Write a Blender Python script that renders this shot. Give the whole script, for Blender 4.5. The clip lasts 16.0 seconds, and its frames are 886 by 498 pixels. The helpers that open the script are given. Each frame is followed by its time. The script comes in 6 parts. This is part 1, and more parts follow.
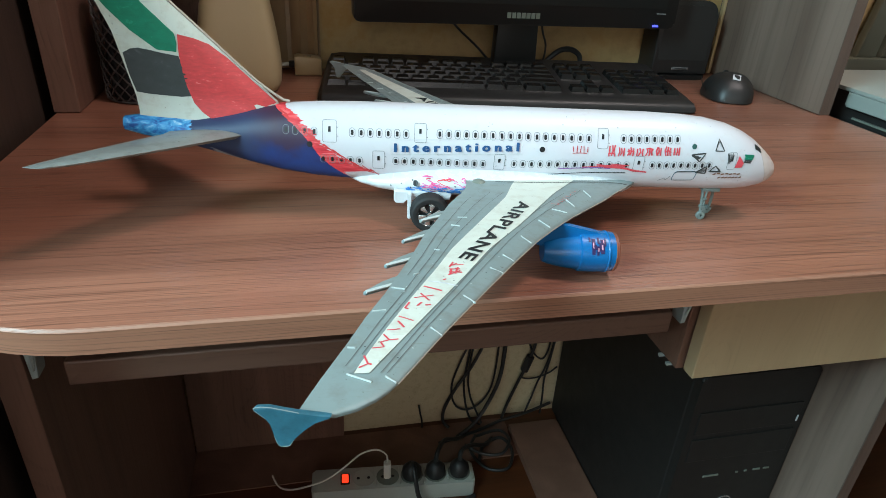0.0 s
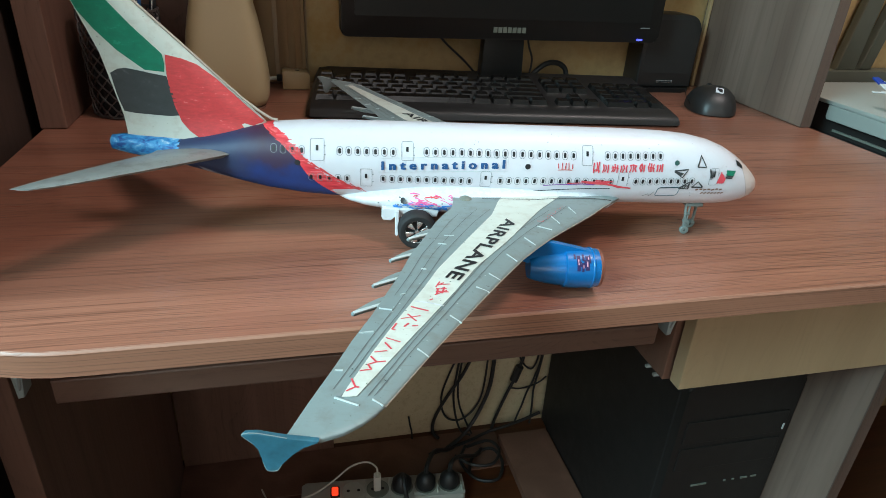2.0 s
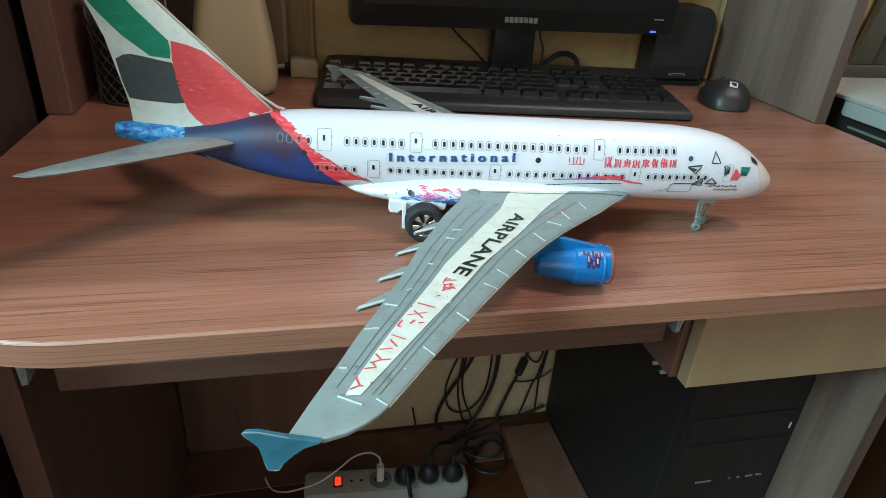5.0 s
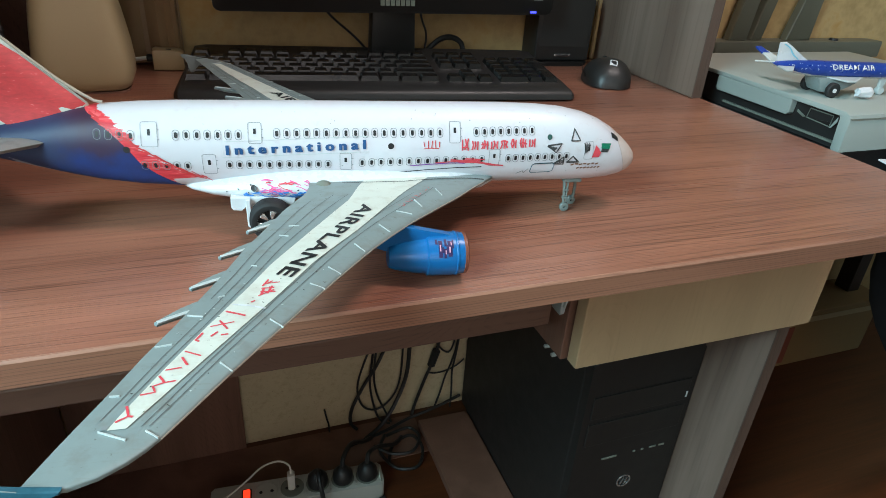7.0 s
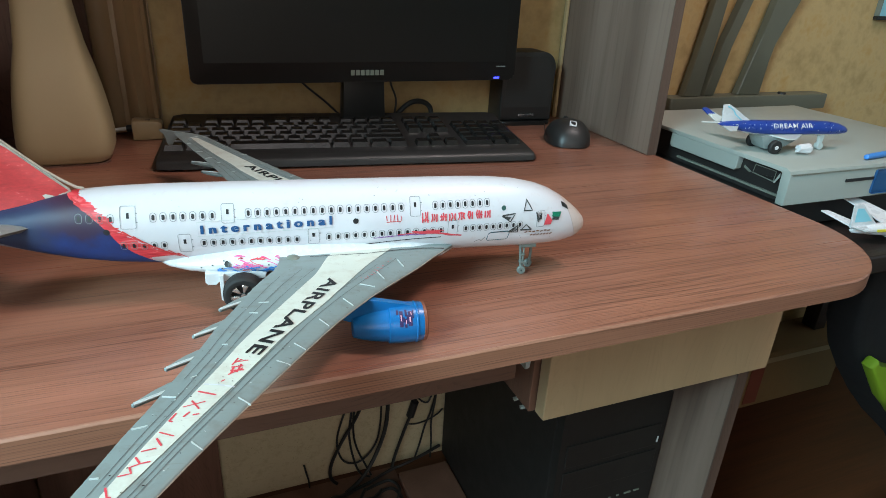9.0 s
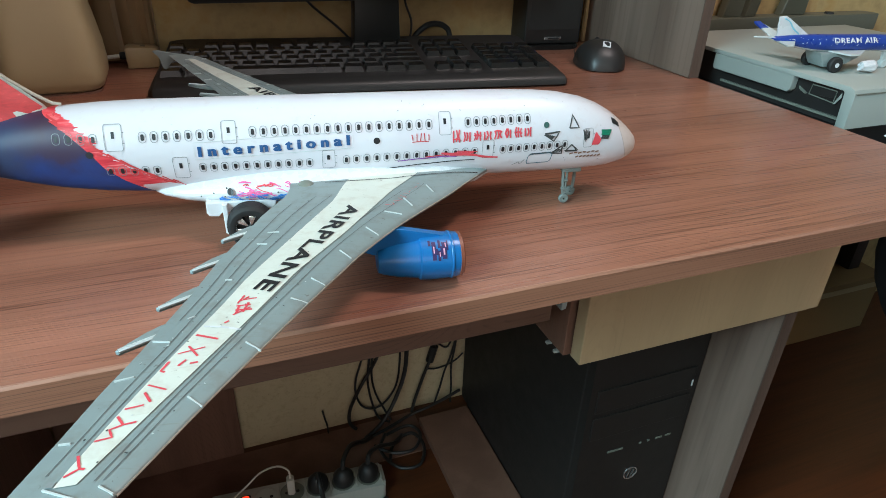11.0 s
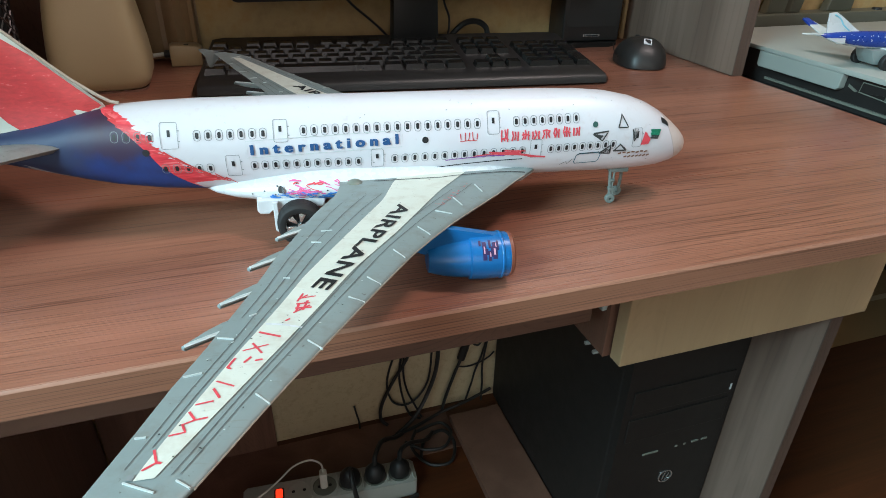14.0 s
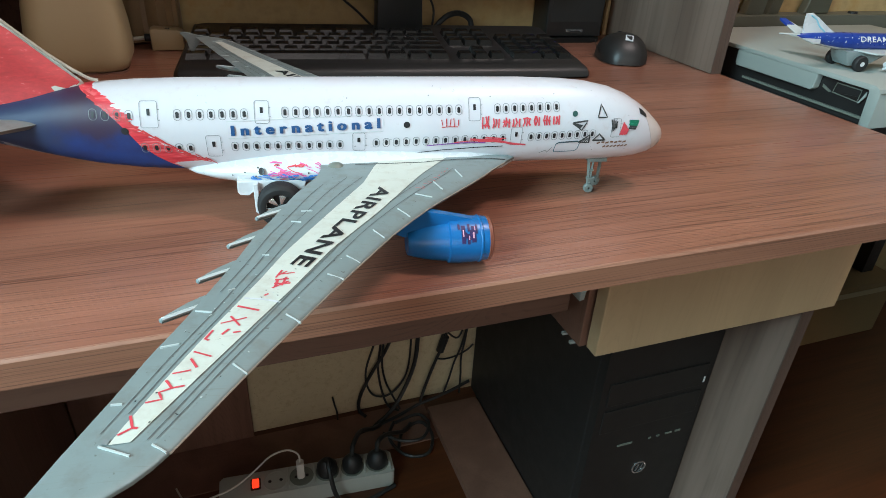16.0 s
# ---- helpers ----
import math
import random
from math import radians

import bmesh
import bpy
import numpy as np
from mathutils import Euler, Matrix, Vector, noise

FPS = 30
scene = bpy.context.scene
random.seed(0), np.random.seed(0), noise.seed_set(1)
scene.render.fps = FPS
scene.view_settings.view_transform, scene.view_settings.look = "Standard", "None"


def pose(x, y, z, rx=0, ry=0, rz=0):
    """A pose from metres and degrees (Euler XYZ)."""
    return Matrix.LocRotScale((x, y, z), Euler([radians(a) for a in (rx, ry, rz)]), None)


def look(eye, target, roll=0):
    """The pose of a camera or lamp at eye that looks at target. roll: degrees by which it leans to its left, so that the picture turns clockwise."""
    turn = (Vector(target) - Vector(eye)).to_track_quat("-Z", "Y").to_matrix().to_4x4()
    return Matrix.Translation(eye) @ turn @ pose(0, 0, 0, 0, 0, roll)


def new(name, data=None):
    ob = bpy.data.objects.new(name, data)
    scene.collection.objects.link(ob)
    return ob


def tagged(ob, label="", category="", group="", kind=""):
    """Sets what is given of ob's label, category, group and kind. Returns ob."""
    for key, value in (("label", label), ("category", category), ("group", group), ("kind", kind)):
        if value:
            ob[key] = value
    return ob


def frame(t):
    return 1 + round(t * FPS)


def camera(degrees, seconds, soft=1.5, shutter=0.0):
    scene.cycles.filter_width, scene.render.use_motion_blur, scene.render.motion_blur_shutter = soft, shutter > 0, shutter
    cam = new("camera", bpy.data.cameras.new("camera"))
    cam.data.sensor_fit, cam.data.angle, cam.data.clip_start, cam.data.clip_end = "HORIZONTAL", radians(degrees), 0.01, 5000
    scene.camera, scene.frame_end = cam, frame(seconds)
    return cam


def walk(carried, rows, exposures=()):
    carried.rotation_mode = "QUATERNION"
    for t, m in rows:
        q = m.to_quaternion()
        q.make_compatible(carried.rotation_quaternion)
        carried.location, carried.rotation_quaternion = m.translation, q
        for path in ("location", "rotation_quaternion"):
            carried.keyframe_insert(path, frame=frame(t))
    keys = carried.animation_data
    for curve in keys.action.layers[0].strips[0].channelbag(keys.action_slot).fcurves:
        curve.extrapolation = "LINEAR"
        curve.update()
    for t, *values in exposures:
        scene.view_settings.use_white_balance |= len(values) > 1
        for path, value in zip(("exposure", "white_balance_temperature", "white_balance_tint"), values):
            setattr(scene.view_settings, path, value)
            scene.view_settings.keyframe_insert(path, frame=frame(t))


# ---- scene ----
cam = camera(70.8, 16.0, soft=0.55)
PATH = [
    (0, (-0.121, -0.114, 0.961), (0.298, 1.606, 0.03), 3.4),
    (0.5, (-0.123, -0.119, 0.971), (0.287, 1.632, 0.097), 2.8),
    (1, (-0.123, -0.116, 0.968), (0.282, 1.62, 0.061), 3.1),
    (1.5, (-0.122, -0.115, 0.969), (0.306, 1.616, 0.063), 3.4),
    (2, (-0.12, -0.115, 0.969), (0.333, 1.609, 0.062), 3.5),
    (2.5, (-0.118, -0.114, 0.969), (0.355, 1.599, 0.051), 3.8),
    (3, (-0.125, -0.116, 0.97), (0.347, 1.602, 0.059), 4.4),
    (3.2, (-0.126, -0.116, 0.968), (0.341, 1.596, 0.045), 4.3),
    (5.3, (-0.115, -0.107, 0.968), (0.316, 1.605, 0.027), 4.2),
    (5.5, (-0.106, -0.108, 0.965), (0.372, 1.57, -0.012), 4.1),
    (6, (-0.078, -0.107, 0.954), (0.486, 1.546, -0.021), 2.8),
    (6.5, (-0.064, -0.101, 0.954), (0.541, 1.535, -0.024), 3.0),
    (7, (-0.061, -0.097, 0.959), (0.586, 1.541, 0.013), 3.9),
    (7.5, (-0.066, -0.099, 0.963), (0.55, 1.564, 0.039), 3.0),
    (8, (-0.067, -0.096, 0.965), (0.578, 1.544, 0.019), 3.5),
    (8.5, (-0.06, -0.101, 0.982), (0.607, 1.553, 0.078), 4.0),
    (9, (-0.055, -0.121, 0.991), (0.659, 1.557, 0.17), 3.1),
    (9.5, (-0.063, -0.107, 0.97), (0.565, 1.584, 0.106), 1.4),
    (10, (-0.058, -0.088, 0.956), (0.583, 1.553, 0.009), 2.5),
    (10.2, (-0.05, -0.08, 0.951), (0.605, 1.545, -0.012), 2.0),
    (12.3, (-0.05, -0.065, 0.954), (0.613, 1.548, -0.024), 2.2),
    (12.5, (-0.052, -0.064, 0.956), (0.605, 1.56, -0.009), 2.0),
    (13, (-0.051, -0.066, 0.957), (0.58, 1.573, -0.001), 1.0),
    (13.5, (-0.058, -0.067, 0.956), (0.553, 1.572, -0.014), 1.6),
    (14, (-0.063, -0.064, 0.952), (0.517, 1.577, -0.033), 1.4),
    (14.5, (-0.063, -0.069, 0.952), (0.546, 1.573, -0.015), 2.4),
    (15, (-0.059, -0.07, 0.952), (0.598, 1.552, -0.016), 2.7),
    (15.5, (-0.061, -0.074, 0.951), (0.588, 1.56, -0.002), 2.5),
    (16, (-0.064, -0.071, 0.947), (0.571, 1.545, -0.046), 3.3),
]
walk(cam, [(t, look(eye, target, roll)) for t, eye, target, roll in PATH],
     [(0.0, 0.03, 6480, 9), (3.0, 0.03, 6480, 9), (5.5, 0.01, 6490, 9), (6.5, 0.01, 6560, 11), (10.0, 0.01, 6560, 12), (12.5, -0.02, 6640, 14), (16.0, -0.05, 6660, 14)])

# ---- light ----
world = bpy.data.worlds.new("world")
scene.world = world
world.use_nodes = True
wn = world.node_tree
sky = wn.nodes.new("ShaderNodeTexSky")
sky.sky_type, sky.sun_disc, sky.sun_elevation, sky.sun_rotation = "NISHITA", False, radians(35), radians(200)
wn.links.new(sky.outputs[0], wn.nodes["Background"].inputs[0])
wn.nodes["Background"].inputs[1].default_value = 0.12


def window_light(loc, target, w, h, watts, colour):
    """An area light in an added, unseen opening that brightens one side of the room."""
    data = bpy.data.lights.new("window_light", "AREA")
    data.shape, data.size, data.size_y, data.energy, data.color = "RECTANGLE", w, h, watts, colour
    ob = new("window_light", data)
    ob.matrix_world = look(loc, target)
    return ob


window_light((-0.55, -2.28, 1.5), (-0.4, 0.3, 0.9), 1.35, 1.3, 6.8, (1.0, 0.9, 0.8))
window_light((-1.47, -0.46, 1.74), (-0.2, 0.2, 0.75), 0.85, 0.8, 70, (0.6, 0.98, 1.10))
window_light((2.66, -0.6, 1.5), (0.5, 0.1, 1.0), 1.1, 1.3, 1.2, (0.88, 0.98, 1.05))
# Unseen overhead light, added to fit shadow directions and brightness; no fixture is modelled.
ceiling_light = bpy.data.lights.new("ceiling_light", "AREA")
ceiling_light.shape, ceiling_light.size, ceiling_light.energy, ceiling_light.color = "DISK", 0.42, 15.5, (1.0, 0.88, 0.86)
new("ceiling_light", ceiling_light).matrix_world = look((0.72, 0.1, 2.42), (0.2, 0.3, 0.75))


# ---- materials ----
def lin(r, g, b):
    return tuple(((c / 255 + 0.055) / 1.055) ** 2.4 if c > 10 else c / 255 / 12.92 for c in (r, g, b)) + (1.0,)


class Mat:
    """A node material with a few shorthands."""

    def __init__(self, name):
        self.m = bpy.data.materials.new(name)
        self.m.use_nodes = True
        self.t = self.m.node_tree
        self.b = self.t.nodes["Principled BSDF"]

    def node(self, kind, **values):
        n = self.t.nodes.new(kind)
        for k, v in values.items():
            n.inputs[k.replace("_", " ")].default_value = v
        return n

    def link(self, a, b):
        self.t.links.new(a, b)

    def coords(self, scale=(1, 1, 1)):
        c, m = self.t.nodes.new("ShaderNodeTexCoord"), self.t.nodes.new("ShaderNodeMapping")
        m.inputs["Scale"].default_value = scale
        self.link(c.outputs["Object"], m.inputs[0])
        return m.outputs[0]

    def noise(self, scale, stretch=(1, 1, 1), detail=4.0, rough=0.55, distortion=0.0):
        n = self.node("ShaderNodeTexNoise", Scale=scale, Detail=detail, Roughness=rough, Distortion=distortion)
        self.link(self.coords(stretch), n.inputs["Vector"])
        return n.outputs["Fac"]

    def ramp(self, fac, stops):
        r = self.t.nodes.new("ShaderNodeValToRGB")
        while len(r.color_ramp.elements) < len(stops):
            r.color_ramp.elements.new(0.5)
        for e, (p, c) in zip(r.color_ramp.elements, stops):
            e.position, e.color = p, c if len(c) == 4 else (*c, 1)
        self.link(fac, r.inputs[0])
        return r.outputs[0]

    def mix(self, fac, a, b, blend="MIX"):
        x = self.t.nodes.new("ShaderNodeMix")
        x.data_type, x.blend_type = "RGBA", blend
        for sock, v in ((x.inputs[0], fac), (x.inputs[6], a), (x.inputs[7], b)):
            if hasattr(v, "is_linked"):
                self.link(v, sock)
            else:
                sock.default_value = v
        return x.outputs[2]

    def math(self, op, a, b=0.0, c=None):
        x = self.t.nodes.new("ShaderNodeMath")
        x.operation = op
        for sock, v in zip(x.inputs, (a, b, c) if c is not None else (a, b)):
            if hasattr(v, "is_linked"):
                self.link(v, sock)
            else:
                sock.default_value = v
        return x.outputs[0]

    def colour(self, v):
        self.link(v, self.b.inputs["Base Color"]) if hasattr(v, "is_linked") else setattr(self.b.inputs["Base Color"], "default_value", v)
        return self

    def rough(self, v):
        self.link(v, self.b.inputs["Roughness"]) if hasattr(v, "is_linked") else setattr(self.b.inputs["Roughness"], "default_value", v)
        return self

    def bump(self, fac, strength, distance=0.001):
        n = self.node("ShaderNodeBump", Strength=strength, Distance=distance)
        self.link(fac, n.inputs["Height"])
        self.link(n.outputs[0], self.b.inputs["Normal"])
        return self


def plain(name, rgb, rough=0.5, metal=0.0, vary=0.12, scale=40.0, bump=0.05, grain=600.0, spec=0.5):
    """A surface with faint stains at one scale and grain at another."""
    m = Mat(name)
    c = lin(*rgb)
    dark = tuple(v * (1 - vary) for v in c[:3]) + (1,)
    light = tuple(min(1, v * (1 + vary)) for v in c[:3]) + (1,)
    big, fine = m.noise(scale), m.noise(grain, detail=2.0)
    m.colour(m.mix(m.math("MULTIPLY_ADD", fine, 0.3, m.math("MULTIPLY", big, 0.7)), dark, light))
    m.rough(m.math("MULTIPLY_ADD", big, 0.2, rough - 0.1))
    m.b.inputs["Metallic"].default_value = metal
    m.b.inputs["Specular IOR Level"].default_value = spec
    if bump:
        m.bump(fine, bump, 0.0004)
    return m.m


def worn(name, rgb, dirt, rough):
    """Plastic or paper with smudges, fine scratches and dark specks of dirt."""
    m = Mat(name)
    soft, mid, speck = m.noise(22, detail=5.0), m.noise(95, detail=4.0, rough=0.65), m.noise(420, detail=2.0)
    scratch = m.noise(1.0, (40, 900, 200), 2.0, 0.6, 0.3)
    c = lin(*rgb)
    base = m.mix(soft, tuple(v * 0.88 for v in c[:3]) + (1,), tuple(min(1, v * 1.1) for v in c[:3]) + (1,))
    col = m.mix(m.ramp(mid, ((0.5, (0, 0, 0)), (0.78, (0.55, 0.55, 0.55)))), base, lin(*dirt))
    col = m.mix(m.ramp(scratch, ((0.62, (0, 0, 0)), (0.74, (0.25, 0.25, 0.25)))), col, lin(*dirt))
    col = m.mix(m.ramp(speck, ((0.69, (0, 0, 0)), (0.76, (0.7, 0.7, 0.7)))), col, tuple(v * 0.45 for v in lin(*dirt)[:3]) + (1,))
    m.colour(col)
    m.rough(m.math("MULTIPLY_ADD", mid, 0.25, rough - 0.1))
    m.bump(m.math("MULTIPLY_ADD", speck, 0.5, mid), 0.08, 0.0004)
    return m.m


def wood(name, light, dark, line, along="x", rough=0.42, fine=1.0, lines=0.6, bend=42.0):
    """Laminate with a printed grain: soft bands, long dark pores and an embossed face."""
    m = Mat(name)

    def st(a, b):
        return tuple(a if k in along else b for k in "xyz")

    bands = m.noise(1.0, st(1.4, 14), 3.0, 0.5, 0.6)
    streak = m.noise(1.0, st(3.0, 230 * fine), 3.0, 0.55, 0.2)
    pores = m.noise(1.0, st(8.0, 430 * fine), 2.0, 0.5, 0.1)
    where = m.noise(1.0, st(2.2, 18), 2.0, 0.5, 0.4)
    figure = m.noise(1.0, st(2.3, 8), 1.6, 0.4, 0.3)
    sep = m.t.nodes.new("ShaderNodeSeparateXYZ")
    m.link(m.coords(), sep.inputs[0])
    across = sep.outputs[[k for k in (1, 0, 2) if "xyz"[k] not in along][0]]
    base = m.ramp(bands, ((0.32, lin(*dark)), (0.68, lin(*light))))
    mid = tuple((a + 2 * b) / 3 for a, b in zip(lin(*dark), lin(*line)))
    deep = tuple(v * 0.8 for v in lin(*line)[:3]) + (1,)
    col = m.mix(m.ramp(streak, ((0.45, (0, 0, 0)), (0.72, (0.4 * lines + 0.05,) * 3))), base, mid)
    # yearly rings: thin lines with one sharp and one soft flank, that bend round the figure of the board
    year = m.math("FRACT", m.math("ADD", m.math("MULTIPLY", across, 360.0 * fine), m.math("MULTIPLY", figure, bend)))
    ring = m.ramp(year, ((0.0, (0.05, 0.05, 0.05)), (0.62, (0.12, 0.12, 0.12)), (0.84, (0.85, 0.85, 0.85)), (0.93, (1, 1, 1)), (1.0, (0.0, 0.0, 0.0))))
    amount = m.ramp(where, ((0.32, (0.5 * lines,) * 3), (0.66, (1.4 * lines,) * 3)))
    broken = m.ramp(pores, ((0.42, (0.12, 0.12, 0.12)), (0.58, (1, 1, 1))))
    cutout = m.math("MULTIPLY", ring, broken)
    col = m.mix(m.math("MINIMUM", m.math("MULTIPLY", cutout, amount), 1.0), col, deep)
    col = m.mix(m.ramp(pores, ((0.6, (0, 0, 0)), (0.7, (0.6 * lines,) * 3))), col, deep)
    m.colour(col)
    m.rough(m.math("MULTIPLY_ADD", streak, 0.18, rough - 0.08))
    m.bump(m.math("MULTIPLY_ADD", cutout, -0.6, m.math("MULTIPLY", streak, -0.4)), 0.3, 0.0005)
    return m.m


M_DESK = wood("walnut_laminate", (167, 110, 88), (139, 89, 71), (80, 46, 36), "x", 0.3, 1.0, 0.7)
lacquer = M_DESK.node_tree.nodes["Principled BSDF"].inputs
lacquer["Coat Weight"].default_value, lacquer["Coat Roughness"].default_value = 0.45, 0.24
M_EDGE = wood("walnut_edge_banding", (162, 111, 87), (140, 93, 72), (84, 50, 38), "xy", 0.45, 1.5, 0.6, 7.0)
M_BROWN = wood("brown_laminate", (126, 90, 74), (106, 74, 60), (78, 54, 44), "z", 0.5, 1.0, 0.3)
M_TRAY = wood("brown_tray_laminate", (116, 86, 71), (101, 73, 60), (76, 54, 44), "x", 0.5, 1.0, 0.3)
M_ASH = wood("grey_ash_laminate", (142, 120, 107), (104, 84, 73), (94, 76, 67), "z", 0.5, 0.22, 0.3, 3.0)
M_ASHEDGE = wood("brown_ash_edge", (98, 78, 67), (82, 63, 54), (66, 50, 43), "z", 0.5, 0.5, 0.3)
M_BEECH = wood("pale_beech_laminate", (180, 151, 116), (168, 140, 107), (154, 127, 96), "z", 0.45, 0.6, 0.1)
M_WHITE = plain("white_toy_plastic", (207, 206, 208), 0.28, vary=0.04, scale=60, bump=0.03)
M_GREY = worn("grey_wing_plastic", (128, 139, 138), (112, 106, 98), 0.42)
M_GREYL = plain("pale_grey_plastic", (186, 192, 190), 0.4, vary=0.06)
M_BLUE = plain("bright_blue_plastic", (8, 98, 158), 0.32, vary=0.08, scale=80, bump=0.02)
M_TEAL = plain("marker_teal", (44, 94, 110), 0.4, vary=0.6, scale=120)
M_BRONZE = plain("copper_marker", (128, 72, 56), 0.4, vary=0.25, scale=200)
M_RUBBER = plain("black_rubber", (30, 29, 29), 0.7, vary=0.2)
M_CHROME = plain("chrome_plastic", (205, 205, 205), 0.2, metal=0.9, vary=0.1)
M_BLACK = plain("black_abs_plastic", (36, 34, 33), 0.45, vary=0.12, bump=0.08, grain=1500)
M_KEY = plain("black_keycap_plastic", (27, 25, 24), 0.24, vary=0.1, bump=0.05)
M_GLOSS = plain("glossy_black_plastic", (26, 25, 24), 0.36, vary=0.15, bump=0.0, spec=0.3)
M_TOWER = plain("black_painted_steel", (34, 31, 29), 0.5, vary=0.12, spec=0.35)
M_SCREEN = plain("dark_screen", (23, 22, 21), 0.36, vary=0.1, bump=0.0, spec=0.3)
M_INK = plain("black_ink", (26, 26, 28), 0.5, vary=0.15)
M_TAIL = worn("dull_tailplane_plastic", (130, 133, 130), (78, 70, 64), 0.36)
M_FINEDGE = plain("tan_edge_tone", (168, 154, 140), 0.45, vary=0.2, scale=200)
M_LINE = plain("grey_print", (128, 132, 132), 0.5, vary=0.1)
M_NAVY = plain("navy_print", (22, 76, 124), 0.4, vary=0.12)
M_RED = plain("red_marker", (216, 74, 84), 0.4, vary=0.25, scale=250)
M_PINK = plain("pink_marker", (222, 96, 150), 0.4, vary=0.25, scale=250)
M_SKYINK = plain("sky_blue_marker", (58, 130, 206), 0.4, vary=0.25, scale=250)
M_DECAL = worn("ivory_decal_paper", (206, 206, 195), (178, 164, 148), 0.45)
M_CREAM = plain("cream_glazed_ceramic", (178, 157, 120), 0.5, vary=0.05, scale=12, bump=0.02)
M_IVORY = plain("ivory_plastic", (170, 146, 108), 0.4, vary=0.06)
M_METAL = plain("zinc_metal", (168, 178, 176), 0.4, metal=0.3, vary=0.1)
M_CONSOLE = plain("silver_white_plastic", (150, 155, 149), 0.38, vary=0.05, scale=10)
M_CABLE = plain("black_cable", (32, 30, 29), 0.5, vary=0.1)
M_WCABLE = plain("white_cable", (214, 208, 198), 0.45, vary=0.06)
M_STRIP = plain("white_socket_plastic", (176, 177, 168), 0.4, vary=0.08)
M_CARD = plain("cardboard", (136, 106, 66), 0.8, vary=0.15)
M_LIME = plain("lime_fabric", (124, 158, 28), 0.7, vary=0.12)
M_DARKFAB = plain("black_fabric", (20, 21, 24), 0.85, vary=0.2)
M_TVDARK = plain("dark_grey_green_metal", (96, 96, 82), 0.45, vary=0.1)
M_DUCT = plain("brown_beige_plastic", (156, 126, 92), 0.45, vary=0.06)
M_TVGREY = plain("grey_green_metal", (112, 116, 106), 0.4, vary=0.08)
M_WIRE = plain("tarnished_wire", (96, 90, 88), 0.4, metal=0.7, vary=0.2)
M_PAINT = plain("white_ceiling_paint", (196, 192, 184), 0.8, vary=0.03)
M_CYAN = plain("cyan_print", (132, 196, 212), 0.4, vary=0.1)
M_YELLOW = plain("yellow_print", (214, 196, 60), 0.4, vary=0.1)
M_PLASTER = worn("grey_plaster", (196, 178, 144), (160, 138, 106), 0.8)
M_DARKB = wood("dark_brown_laminate", (72, 54, 45), (60, 45, 38), (44, 33, 28), "z", 0.55)
M_SIDEB = wood("black_brown_laminate", (44, 34, 30), (34, 26, 23), (22, 17, 15), "x", 0.4)


def wallpaper():
    m = Mat("beige_wallpaper")
    a, b, c = m.noise(9, detail=5.0), m.noise(55, detail=3.0), m.noise(420, detail=2.0)
    col = m.ramp(m.math("MULTIPLY_ADD", b, 0.4, m.math("MULTIPLY", a, 0.6)), ((0.36, lin(164, 138, 92)), (0.52, lin(186, 158, 110)), (0.66, lin(178, 142, 84))))
    m.colour(col).rough(0.75).bump(m.math("MULTIPLY_ADD", c, 0.4, b), 0.25, 0.0015)
    return m.m


def floor_wood():
    m = Mat("dark_red_floorboards")
    a, b = m.noise(1.0, (2, 30, 1), 4.0, 0.6, 0.5), m.noise(1.0, (7, 260, 1), 3.0)
    col = m.ramp(a, ((0.3, lin(64, 32, 15)), (0.7, lin(90, 46, 22))))
    m.colour(m.mix(m.ramp(b, ((0.5, (0, 0, 0)), (0.75, (0.6, 0.6, 0.6)))), col, lin(58, 28, 14))).rough(0.4).bump(b, 0.1)
    return m.m


def red_light():
    m = Mat("lit_red_switch")
    m.colour(lin(200, 24, 10)).rough(0.3)
    m.b.inputs["Emission Color"].default_value = (1.0, 0.05, 0.015, 1)
    m.b.inputs["Emission Strength"].default_value = 1.3
    return m.m


def blue_light():
    m = Mat("lit_blue_diode")
    m.colour(lin(60, 60, 255))
    m.b.inputs["Emission Color"].default_value = (0.06, 0.08, 1.0, 1)
    m.b.inputs["Emission Strength"].default_value = 2.4
    return m.m


M_WALL, M_FLOOR, M_SWITCH, M_LED = wallpaper(), floor_wood(), red_light(), blue_light()


